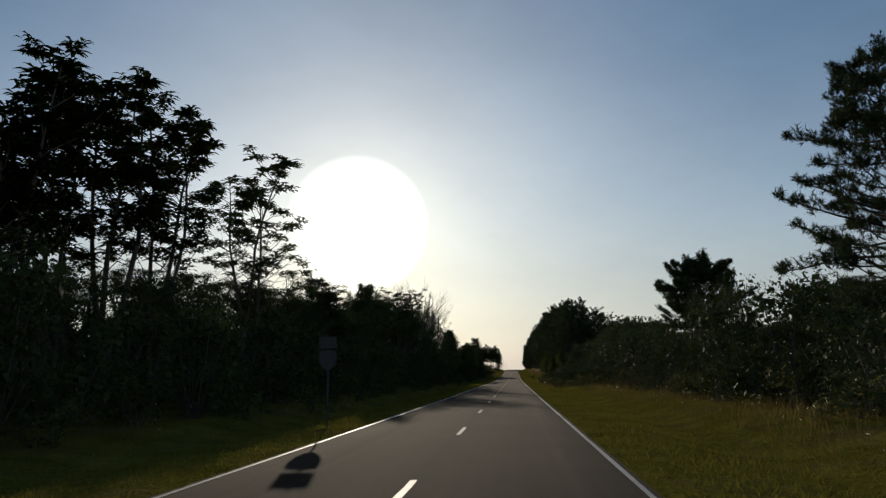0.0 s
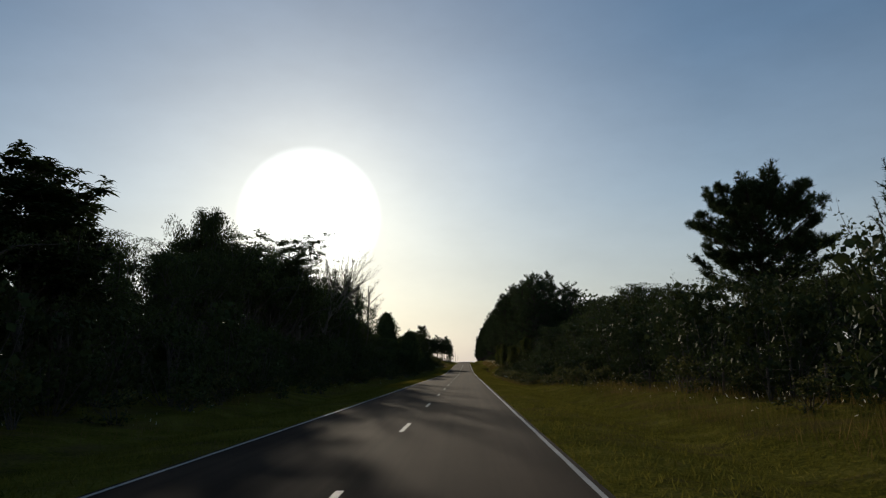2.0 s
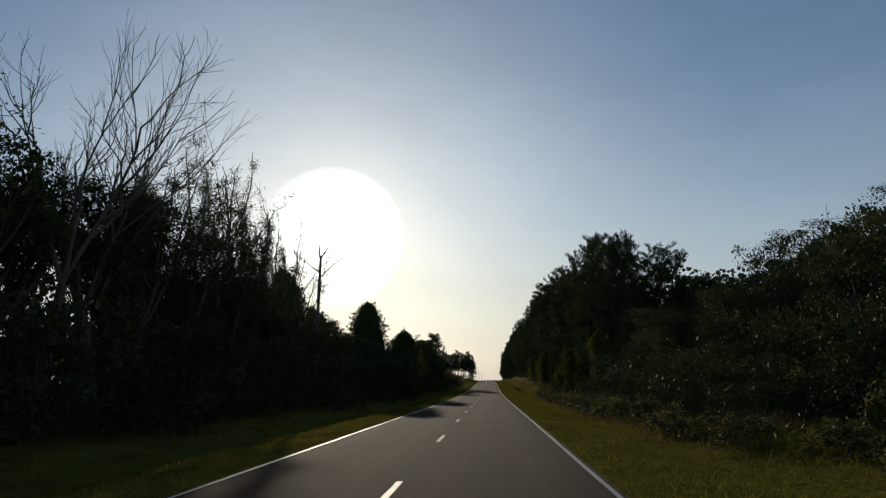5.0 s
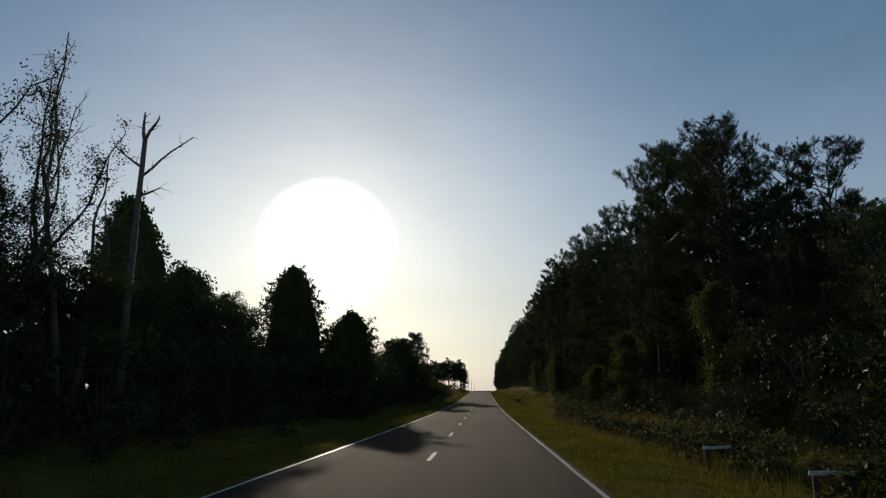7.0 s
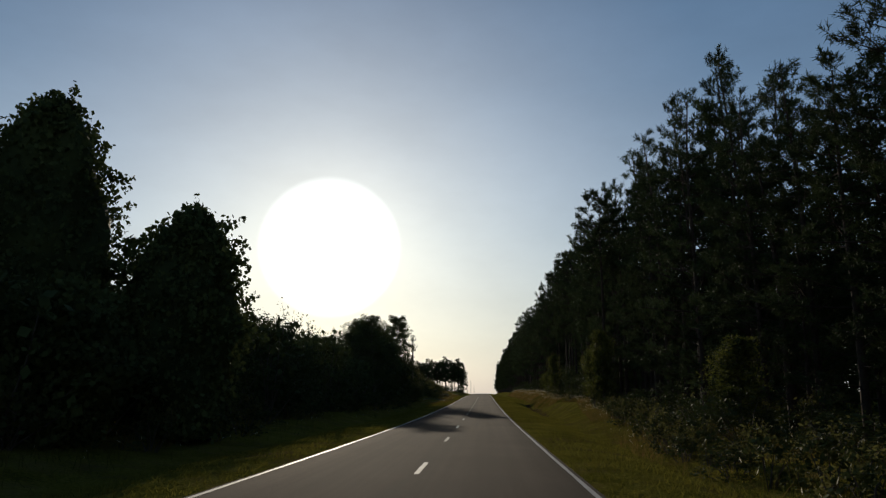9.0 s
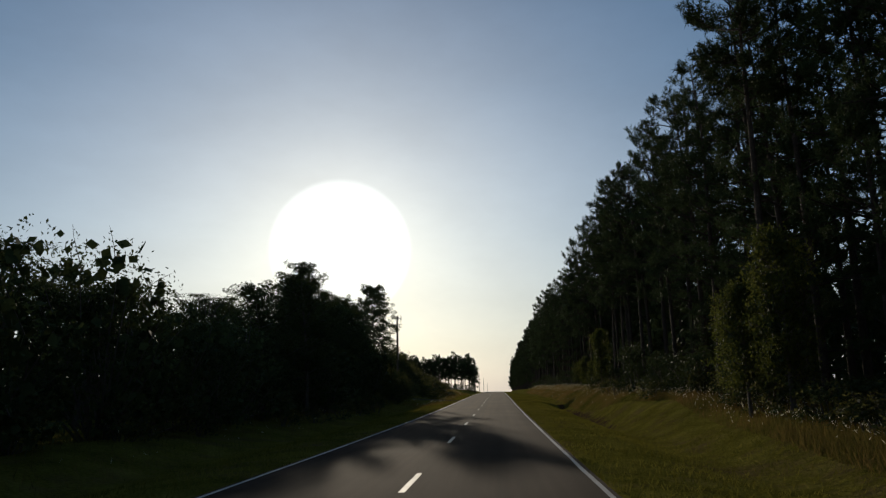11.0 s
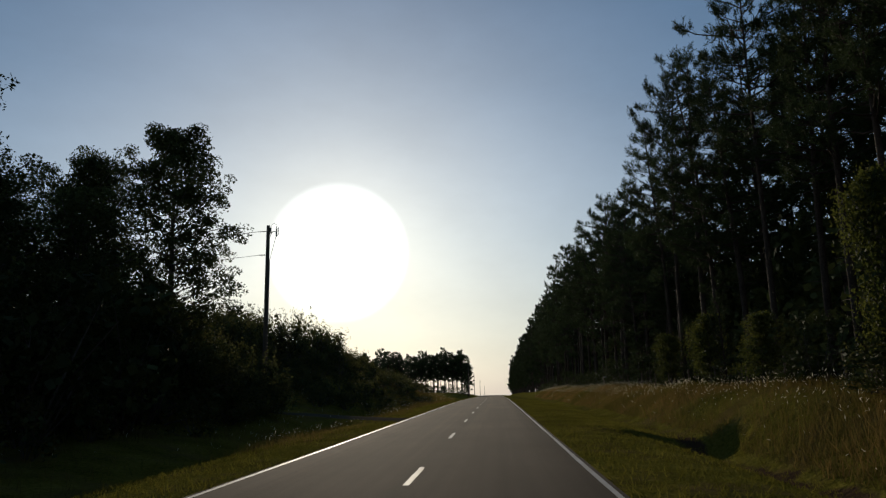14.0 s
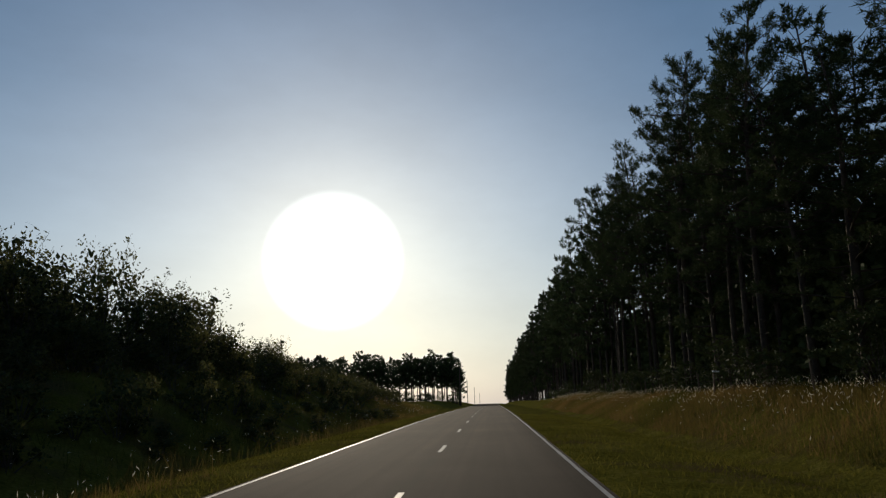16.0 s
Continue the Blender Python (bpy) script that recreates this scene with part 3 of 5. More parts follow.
def broad_meshes(h, spread, seed, count=38, size=0.25, cloud=0.6, stem=0.20, material=None, mass=True):
    """A broadleaf tree: forking limbs with clouds of leaves at their ends, inner leaves coloured as shaded."""
    rng = np.random.default_rng(seed)
    wood, green, inner, ends = Shape(), Shape(), Shape(), []
    bole, d = wander(rng, (0, 0, -0.3), (0, 0, 1), h * stem + 0.3, 4, 0.06)
    r = 0.012 * h + 0.05
    tube(wood, bole, np.linspace(r * 1.25, r * 0.85, 5), 7, False)
    for k in range(5):
        az = k * 1.4 + rng.uniform(0, 0.8)
        fork(rng, wood, bole[-1], (math.cos(az) * spread, math.sin(az) * spread, 0.9 if k else 1.6), h * 0.32, r * 0.55, 2, ends, 0.62, 0.12, 0.08, (3, 4), 0.012)
    tips = np.array([e[0] for e in ends])
    n = len(tips)
    big = rng.uniform(0.6, 1.35, n)
    off = unit(rng.normal(0, 1, (n * count, 3))) * (rng.uniform(0.12, 1, (n * count, 1)) ** 0.5) * np.repeat(big, count)[:, None] * 1.25 * np.array([cloud, cloud, cloud * 0.62])
    leaves(green, np.repeat(tips, count, 0) + off, size, rng)
    if mass:
        out = np.linalg.norm((tips - np.array([0, 0, tips[:, 2].mean()])) / np.ptp(tips, 0), axis=1)
        for k, p in enumerate(tips):
            if out[k] < 0.42:
                knob(inner, rng, p, cloud * 0.6 * big[k], 0.6)
            if k % 3 == 0:
                knob(inner, rng, p * np.array([0.7, 0.7, 0.85]), cloud * 0.8, 0.75)
    top = float(np.quantile(tips[:, 2], 0.82))
    scale = (h - 0.3) / (top + 0.3 * (tips[:, 2].max() - top))
    for s in (wood, green, inner):
        s.v = [np.concatenate([v[:, :2], (np.minimum(v[:, 2:], top) + 0.3 * np.maximum(v[:, 2:] - top, 0)) * scale], 1) for v in s.v]
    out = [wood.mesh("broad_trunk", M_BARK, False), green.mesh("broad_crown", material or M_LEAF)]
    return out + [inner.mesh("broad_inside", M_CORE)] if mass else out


def oval_meshes(h, radius, seed, low=0.12, boughs=64, clumps=5, count=34, size=0.17, material=None):
    """A broadleaf tree with one leader and an egg-shaped crown of leafy boughs nearly to the ground."""
    rng = np.random.default_rng(seed)
    wood, green, inner = Shape(), Shape(), Shape()
    lead, _ = wander(rng, (0, 0, -0.3), (0, 0, 1), h * 0.97 + 0.3, 9, 0.05, 0.05)
    lead[:, :2] *= 0.5
    tube(wood, lead, np.linspace(0.012 * h + 0.05, 0.025, 10), 7, False)
    for k in range(boughs):
        u = (k + rng.uniform(0, 1)) / boughs
        z = h * (low + (0.97 - low) * u)
        ln = radius * math.sqrt(max(0.04, 1 - ((u - 0.36) / 0.66) ** 2)) * rng.uniform(0.65, 1.15)
        az = k * 2.399 + rng.normal(0, 0.4)
        o = [np.interp(z, lead[:, 2], lead[:, a]) for a in range(2)] + [z]
        limb, d = wander(rng, o, (math.cos(az), math.sin(az), 0.35 + 0.5 * u), ln, 4, 0.14, 0.02)
        tube(wood, limb, (0.012 + 0.010 * ln) * np.linspace(1, 0.3, 5), 4, False)
        f = np.concatenate([[1.0], rng.uniform(0.35, 0.95, clumps - 1)])
        hub = np.stack([np.interp(f, np.linspace(0, 1, 5), limb[:, a]) for a in range(3)], -1)
        hub[1:] += rng.normal(0, 0.16 * ln, (clumps - 1, 3)) * np.array([1, 1, 0.5])
        big = rng.uniform(0.30, 0.62, clumps)
        off = unit(rng.normal(0, 1, (clumps * count, 3))) * rng.uniform(0.3, 1, (clumps * count, 1)) ** 0.5 * np.repeat(big, count)[:, None]
        leaves(green, np.repeat(hub, count, 0) + off * np.array([1, 1, 0.7]), size, rng)
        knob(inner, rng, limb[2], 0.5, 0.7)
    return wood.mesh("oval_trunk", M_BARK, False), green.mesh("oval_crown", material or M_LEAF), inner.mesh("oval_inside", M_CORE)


def rosette(green, p, rng, radius):
    """A flat umbrella of drooping, feathery fronds round the end of a twig."""
    m = rng.integers(16, 22)
    az = np.arange(m) * 2.399 + rng.uniform(0, 6.28)
    ln = radius * rng.uniform(0.55, 1.1, m)
    out = np.stack([np.cos(az), np.sin(az), rng.uniform(-0.04, 0.10, m)], -1)
    side = np.stack([-np.sin(az), np.cos(az), 0 * az], -1) * radius * 0.14
    hub = p + rng.normal(0, 0.09, (m, 3))
    mid = hub + out * ln[:, None] * 0.55 + np.array([0, 0, 0.06])
    tip = hub + out * ln[:, None] + np.array([0, 0, -0.08 * radius])
    v = np.stack([hub - side * 0.3, hub + side * 0.3, mid + side, tip, mid - side], 1)
    i = np.arange(m)[:, None] * 5
    green.add(v.reshape(-1, 3), i + [4, 2, 3], i + [0, 1, 2, 4])


def silk_meshes(h, seed, width=3.2, low=0.30, leaders=3, sprays=26, flat=False):
    """A silk tree: slender leaders with side limbs at every height, each ending in umbrellas of fronds."""
    rng = np.random.default_rng(seed)
    wood, green = Shape(), Shape()
    for k in range(leaders):
        az = k * 2.1 + rng.uniform(0, 1)
        lead, _ = wander(rng, (0, 0, -0.3), (0.16 * math.cos(az), 0.16 * math.sin(az), 1), h * (1.0 if k == 0 else rng.uniform(0.78, 0.95)), 10, 0.09, 0.03)
        lead[:, :2] -= 0.65 * np.linspace(0, 1, 11)[:, None] * lead[-1, :2]
        lead[:, 2] *= (h if k == 0 else h * rng.uniform(0.82, 0.96)) / lead[-1, 2]
        tube(wood, lead, np.linspace(0.011 * h, 0.025, 11), 6, False)
        rosette(green, lead[-1], rng, 0.7)
        for j in range(sprays):
            f = low + (0.97 - low) * (j + rng.uniform(0, 1)) / sprays
            if flat:
                f = 0.62 + 0.36 * (j / sprays)
            p = np.array([np.interp(f, np.linspace(0, 1, 11), lead[:, a]) for a in range(3)])
            a2 = j * 2.399 + rng.normal(0, 0.4)
            reach = width * (1.1 - 0.75 * f if not flat else 1.0) * rng.uniform(0.5, 1.1)
            limb, d = wander(rng, p, (math.cos(a2), math.sin(a2), 0.75 if not flat else 0.45), reach, 4, 0.14, 0.02)
            tube(wood, limb, np.linspace(0.035, 0.014, 5), 4, False)
            rosette(green, limb[-1], rng, rng.uniform(0.65, 1.0))
            for q in range(3):
                tw, _ = wander(rng, limb[2 + q % 3], d + rng.normal(0, 0.6, 3), reach * 0.35, 2, 0.2)
                tube(wood, tw, (0.016, 0.012, 0.008), 3, False)
                rosette(green, tw[-1], rng, rng.uniform(0.5, 0.85))
    return wood.mesh("silk_trunk", M_BARK, False), green.mesh("silk_crown", M_FROND)


def lumps(rng, h, radius, n):
    """Centres and radii of the leafy masses of a shrub or hedge plant."""
    out = []
    for k in range(n):
        u = rng.uniform(0.12, 0.92)
        az, q = rng.uniform(0, 6.28), radius * math.sqrt(rng.uniform(0, 1)) * (1.05 - 0.6 * u)
        out.append((q * math.cos(az), q * math.sin(az), h * u, h * rng.uniform(0.10, 0.19) + 0.20))
    return np.array(out)


def shrub_meshes(h, radius, seed, n=18, count=84, size=0.21, material=None, shoots=10, core=0.66):
    """A leafy shrub: stems, inner leaves in a shade-painted green, and an uneven shell of leaves with shoots."""
    rng = np.random.default_rng(seed)
    wood, green, inner = Shape(), Shape(), Shape()
    balls = lumps(rng, h, radius, n)
    for x, y, z, r in balls:
        limb, _ = wander(rng, (x * 0.12, y * 0.12, -0.2), (x, y, z + 0.4), math.sqrt(x * x + y * y + z * z), 3, 0.1)
        tube(wood, limb, (0.05, 0.04, 0.03, 0.015), 3, False)
        d = unit(rng.normal(size=(count, 3)))
        q = r * rng.uniform(0.72, 1.14, (count, 1))
        at = np.array([x, y, z]) + d * q * np.array([1.15, 1.15, 0.85])
        at = at[at[:, 2] > 0.05]
        leaves(green, at, size, rng)
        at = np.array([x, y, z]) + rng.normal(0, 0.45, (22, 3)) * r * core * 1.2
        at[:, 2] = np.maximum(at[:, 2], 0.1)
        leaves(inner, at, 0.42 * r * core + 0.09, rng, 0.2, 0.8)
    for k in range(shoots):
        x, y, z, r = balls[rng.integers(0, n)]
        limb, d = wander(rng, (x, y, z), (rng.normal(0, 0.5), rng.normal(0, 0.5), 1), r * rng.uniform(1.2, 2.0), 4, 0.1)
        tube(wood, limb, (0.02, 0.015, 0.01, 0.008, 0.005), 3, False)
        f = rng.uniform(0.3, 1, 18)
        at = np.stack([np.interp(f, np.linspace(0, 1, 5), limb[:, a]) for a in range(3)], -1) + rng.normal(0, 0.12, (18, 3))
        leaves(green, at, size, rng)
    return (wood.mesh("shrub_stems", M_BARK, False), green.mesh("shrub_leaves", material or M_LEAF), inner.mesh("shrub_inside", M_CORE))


def draped_meshes(h, radius, seed, squat=1.0):
    """A tree wholly draped in vine: a lumpy, leaning column of hanging leaves round a trunk and a dark hull."""
    rng = np.random.default_rng(seed)
    wood, green, inner = Shape(), Shape(), Shape()
    pole, _ = wander(rng, (0, 0, -0.3), (0, 0, 1), h * 0.9, 6, 0.03)
    tube(wood, pole, np.linspace(0.22, 0.08, 7), 7, False)

    def surf(az, u):
        prof = np.clip(1 - np.clip((u - 0.62) / 0.38, 0, 1) ** 2.2, 0, 1) ** 0.55 * (0.80 + 0.30 * np.exp(-((u - 0.45) / 0.3) ** 2))
        lump = 1 + 0.13 * np.sin(3 * az + 7 * u + seed) + 0.10 * np.sin(5 * az - 11 * u) + 0.07 * np.sin(17 * u + 2 * az)
        r = radius * prof * lump
        return np.stack([r * np.cos(az) + 0.5 * np.sin(3 * u + seed), r * np.sin(az), h * u], -1)

    n = 9000
    az, u = rng.uniform(0, 6.283, n), rng.uniform(0.02, 1.0, n) ** 0.9
    at = surf(az, u)
    at[:, :2] *= rng.uniform(0.55, 1.0, (n, 1)) ** 0.5
    at = at + rng.normal(0, 0.15, (n, 3))
    leaves(green, at, 0.25, rng, 1.0, 0.75)
    for k in range(80):
        p = surf(np.array([rng.uniform(0, 6.283)]), np.array([rng.uniform(0.4, 1.0)]))[0]
        limb, _ = wander(rng, p, unit(np.array([p[0], p[1], radius * rng.uniform(-0.5, 1.2)])), rng.uniform(0.4, 1.0), 3, 0.2)
        at = np.repeat(limb, 7, 0) + rng.normal(0, 0.10, (28, 3))
        leaves(green, at, 0.22, rng, 0.8, 0.75)
    # Dark hull added inside the leaves in place of the shade between them.
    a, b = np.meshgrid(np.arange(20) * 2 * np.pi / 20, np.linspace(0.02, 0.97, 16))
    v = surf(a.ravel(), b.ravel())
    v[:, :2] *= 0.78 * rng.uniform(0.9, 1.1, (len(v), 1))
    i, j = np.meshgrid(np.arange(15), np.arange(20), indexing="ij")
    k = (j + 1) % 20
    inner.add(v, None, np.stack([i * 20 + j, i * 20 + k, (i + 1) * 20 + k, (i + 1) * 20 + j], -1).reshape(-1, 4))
    return (wood.mesh("draped_trunk", M_BARK, False), green.mesh("vine_leaves", M_VINE), inner.mesh("vine_shade_hull", M_CORE, False))


def slender_meshes(h, seed, leafy=1.0, forks=3, twigs=5):
    """A tall crooked stem that forks into steep bare-tipped leaders, with ragged leaf clumps along them."""
    rng = np.random.default_rng(seed)
    wood, green, ends = Shape(), Shape(), []
    stem, d = wander(rng, (0, 0, -0.3), (rng.normal(0, 0.06), rng.normal(0, 0.06), 1), h * 0.62, 8, 0.10, 0.10)
    tube(wood, stem, np.linspace(0.15 + 0.004 * h, 0.10, 9), 7, False)
    lines = [stem]
    for k in range(forks):
        az = k * 2.4 + rng.uniform(0, 1.2)
        p = stem[-1 - int(k * 1.3)]
        out = 0.12 if k == 0 else rng.uniform(0.45, 0.9)
        limb, e = wander(rng, p, (math.cos(az) * out, math.sin(az) * out, 1), (h - p[2]) * (1.05 if k == 0 else rng.uniform(0.55, 0.95)), 9, 0.22, 0.22)
        tube(wood, limb, np.linspace(0.10 if k == 0 else 0.075, 0.022, 10), 5, False)
        lines.append(limb)
        for j in range(twigs):
            q = limb[rng.integers(3, 10)]
            fork(rng, wood, q, (rng.normal(0, 0.7), rng.normal(0, 0.7), 0.9), h * rng.uniform(0.03, 0.07), 0.022, 1, ends, 0.5, 0.25, 0.1, (2, 3), 0.008)
    if leafy > 0:
        for i, limb in enumerate(lines):
            steps = 16
            f = np.linspace(0.45 if i == 0 else 0.05, 1.0 if i == 0 else 0.85, steps)
            for u in f:
                if rng.uniform() < 0.80 * leafy:
                    p = np.array([np.interp(u, np.linspace(0, 1, len(limb)), limb[:, a]) for a in range(3)])
                    p = p + rng.normal(0, 0.28, 3) * np.array([1, 1, 0.5])
                    n = rng.integers(60, 150)
                    leaves(green, p + rng.normal(0, rng.uniform(0.12, 0.30), (n, 3)) * np.array([1, 1, 1.3]), 0.105, rng, 0.3, 0.7)
        for p, _ in ends:
            if rng.uniform() < 0.35 * leafy:
                leaves(green, p + rng.normal(0, 0.18, (30, 3)), 0.105, rng, 0.3, 0.7)
    top = max(l[:, 2].max() for l in lines)
    for sh in (wood, green):
        sh.v = [v * np.array([1, 1, h / top]) for v in sh.v]
    if not green.v:
        return wood.mesh("slender_stem", M_DEADWOOD, False), None
    return wood.mesh("slender_stem", M_BARK, False), green.mesh("slender_leaves", M_LEAF)


def bare_meshes(h, seed, levels=4, fine=0.006, spread=0.38):
    """A leafless tree with a fan of fine twigs."""
    rng = np.random.default_rng(seed)
    wood, ends, base = Shape(), [], Shape()
    bole, d = wander(rng, (0, 0, -0.3), (0.03, 0, 1), h * 0.35, 4, 0.05)
    tube(base, bole, np.linspace(0.017 * h, 0.012 * h, 5), 7, False)
    for k in range(3):
        az = k * 2.1 + rng.uniform(0, 0.8)
        fork(rng, wood, bole[-1 - k % 2], (math.cos(az) * 0.35, math.sin(az) * 0.35, 1), h * 0.26, 0.0075 * h, levels, ends, spread, 0.10, 0.07, (2, 4), fine)
    top = max(e[0][2] for e in ends)
    for s in (wood, base):
        s.v = [v * np.array([1, 1, h / top]) for v in s.v]
    return base.mesh("bare_trunk", M_DEADWOOD, False), wood.mesh("bare_twigs", M_DEADWOOD, False)


def snag_meshes(h, seed):
    """A dead tree: one pole of a trunk, a fork and a few broken arms."""
    rng = np.random.default_rng(seed)
    wood, base = Shape(), Shape()
    stem, d = wander(rng, (0, 0, -0.3), (0, 0, 1), h * 0.91, 8, 0.03)
    stem[:, :2] *= 0.35
    tube(base, stem, np.linspace(0.24, 0.13, 9), 8, False)
    for way, ln in (((-0.55, 0.2, 1), 0.10), ((0.45, -0.2, 1), 0.09)):
        limb, e = wander(rng, stem[-1], way, h * ln, 5, 0.10)
        tube(wood, limb, np.linspace(0.11, 0.04, 6), 6)
        for k in range(3):
            tw, _ = wander(rng, limb[2 + k], e + rng.normal(0, 0.6, 3), h * 0.025, 3, 0.2)
            tube(wood, tw, (0.035, 0.025, 0.016, 0.010), 4, False)
    for z, way, ln in ((0.77, (0.8, 0.1, 0.80), 0.20), (0.71, (0.95, 0.0, 0.30), 0.075), (0.80, (-0.8, 0.2, 0.55), 0.15)):
        p = np.array([np.interp(h * z, stem[:, 2], stem[:, a]) for a in range(3)])
        limb, e = wander(rng, p, way, h * ln, 5, 0.08, 0.0)
        tube(wood, limb, np.linspace(0.08, 0.03, 6), 5)
        for k in range(5):
            tw, _ = wander(rng, limb[1 + k % 5], e + rng.normal(0, 0.7, 3), h * 0.045, 3, 0.2)
            tube(wood, tw, (0.022, 0.016, 0.011, 0.006), 3, False)
    for k in range(14):
        p = np.array([np.interp(h * rng.uniform(0.45, 0.8), stem[:, 2], stem[:, a]) for a in range(3)])
        tw, _ = wander(rng, p, rng.normal(0, 1, 3) + (0, 0, 0.3), rng.uniform(0.5, 1.6), 4, 0.25)
        tube(wood, tw, (0.018, 0.014, 0.010, 0.008, 0.004), 3, False)
    return base.mesh("snag_trunk", M_DEADWOOD, False), wood.mesh("snag_limbs", M_DEADWOOD, False)


def tree(name, meshes, label, category, group=""):
    """A tree or shrub standing at the origin, with its parts."""
    ob = thing(name, label, category, group)
    if category == "tree":
        part("trunk", meshes[0], ob)
    else:
        tagged(part("stem", meshes[0], ob), kind="stuff")
    if len(meshes) > 1 and meshes[1] is not None:
        part("crown", meshes[1], ob)
    # Dark filling inside the crown, its shade put into the material.
    if len(meshes) > 2:
        part("inner_foliage", meshes[2], ob)
    return ob


def stand(x, y, turn=0.0, size=1.0, sink=0.1, tall=None):
    z = float(ground_z(x, y)) - sink
    return Matrix.Translation((x, y, z)) @ Matrix.Rotation(radians(turn), 4, "Z") @ Matrix.Diagonal((size, size, tall or size, 1))


def put(master, x, y, turn=0.0, size=1.0, tall=None, used=set()):
    """The master itself the first time, copies after that."""
    m = stand(x, y, turn, size, 0.1, tall)
    if master.name in used:
        ob = copy_thing(master, m)
    else:
        used.add(master.name)
        ob = master
    ob.matrix_basis = m
    return ob


# ---- planting ----
plant = random.Random(11)
WALL = "tall dark pine in the roadside plantation wall"
PINE_NEAR = [tree("pine", pine_meshes(20, b, r, 58, 3.6, 15, 20 + i), WALL, "tree", "plantation pines")
             for i, (b, r) in enumerate(((0.10, 3.6), (0.16, 3.3), (0.08, 3.8), (0.14, 3.4)))]
PINE_ROUND = [tree("pine", pine_meshes(18, b, r, 58, 3.7, 15, 25 + i, True, rise=0.8), "broad pine with a rounded tufted crown at the plantation's edge", "tree", "edge pines")
              for i, (b, r) in enumerate(((0.22, 4.3), (0.30, 3.8), (0.18, 4.0)))]
PINE_TALL = [tree("pine", pine_meshes(20, b, r, 54, 3.9, 15, 30 + i, rd), WALL, "tree", "plantation pines")
             for i, (b, r, rd) in enumerate(((0.36, 3.4, False), (0.46, 3.3, True), (0.40, 3.2, False), (0.30, 3.3, False), (0.50, 3.4, True)))]
PINE_BACK = [tree("pine", pine_meshes(20, b, r, 46, 3.0, 8, 40 + i, rd, 0.32, 0.042, False), WALL, "tree", "plantation pines")
             for i, (b, r, rd) in enumerate(((0.30, 3.3, False), (0.38, 3.3, True), (0.26, 3.2, False)))]
PINE_FAR = [tree("pine", pine_meshes(20, b, r, 30, 1.7, 5, 60 + i, False, 0.55, 0.10, False), "tall dark pine in the distant plantation wall", "tree", "plantation pines")
            for i, (b, r) in enumerate(((0.10, 3.4), (0.14, 3.2)))]
PINE_GROVE = [tree("pine", pine_meshes(18, b, r, 40, 2.2, 6, 70 + i, rd, 0.5, 0.08, False), "slim pine with a bare trunk in the far grove", "tree", "grove pines")
              for i, (b, r, rd) in enumerate(((0.36, 2.7, True), (0.32, 3.0, False), (0.42, 2.7, True)))]


def wall_height(y):
    return float(np.interp(y, [164, 172, 179, 188, 196, 201, 211, 215, 225, 245, 300, 334, 338, 349, 352, 372, 420, 700], [11.4, 14.8, 18.2, 20.4, 21.0, 16.0, 16.0, 21.0, 22.4, 22.6, 24.0, 23.6, 15.0, 15.0, 22.4, 22.6, 24.4, 25.0]))


def joined_pines(name, spots, label):
    """Pines too far off to be told apart, as one crown mesh with its trunks under it."""
    made = []
    for slot, material in ((1, M_NEEDLE), (0, M_PINE_BARK)):
        sh, cache = Shape(), {}
        for master, (x, y, turn, size, tall) in spots:
            me = master.children[slot].data if master.children[slot].data.materials[0] == material else master.children[1 - slot].data
            if me.name not in cache:
                co, vi, tot = np.zeros(3 * len(me.vertices)), np.zeros(len(me.loops), int), np.zeros(len(me.polygons), int)
                me.vertices.foreach_get("co", co)
                me.loops.foreach_get("vertex_index", vi)
                me.polygons.foreach_get("loop_total", tot)
                mask = np.repeat(tot, tot) == 3
                cache[me.name] = co.reshape(-1, 3), vi[mask].reshape(-1, 3), vi[~mask].reshape(-1, 4)
            co, tri, quad = cache[me.name]
            m = np.array(stand(x, y, turn, size, 0.1, tall))
            sh.add(co @ m[:3, :3].T + m[:3, 3], tri, quad)
        made.append(sh.mesh(name, material, slot == 1))
    ob = tagged(new(name, made[0]), label, "woods", kind="stuff")
    part("trunks", made[1], ob)


def pine_row(x, y0, y1, gap, masters, jitter, low=0.80, high=1.06, plant=plant):
    y = y0
    while y < y1:
        h = wall_height(y) * plant.uniform(low, high) / 20
        put(plant.choice(masters), x + plant.uniform(-jitter, jitter), y, plant.uniform(0, 360), plant.uniform(0.9, 1.15), h)
        y += gap * plant.uniform(0.75, 1.25)


for x, y, top in ((15.2, 174.5, 15.4), (17.5, 181, 17.6), (15.5, 183.5, 17.6), (14.3, 188.5, 19.6), (15.8, 191, 20.0), (21.0, 182, 17.2), (22.5, 178.5, 15.3), (26.5, 183, 13.4), (29.8, 186, 13.3),
                  (34.5, 186, 12.0), (35.5, 179.5, 12.4), (19.0, 188, 19.2), (24.0, 190, 16.3), (20.0, 195, 18.5), (28.0, 193, 14.5)):
    h = top - 1.4 - float(ground_z(x, y))
    put(plant.choice(PINE_ROUND), x, y, plant.uniform(0, 360), plant.uniform(0.9, 1.05), h / 18)
put(PINE_NEAR[2], 16.6, 217.0, 40, 0.85, 22.2 / 20)
pine_row(15.8, 194, 262, 3.3, PINE_NEAR, 0.9, 0.88, 1.06)
pine_row(15.9, 263, 333, 3.9, PINE_TALL, 0.9)
pine_row(15.9, 336, 400, 3.7, PINE_NEAR[:2] + PINE_TALL[:4], 0.9)
pine_row(15.5, 402, 470, 3.8, PINE_BACK, 0.8)
pine_row(19.6, 196, 262, 3.6, PINE_BACK, 1.2)
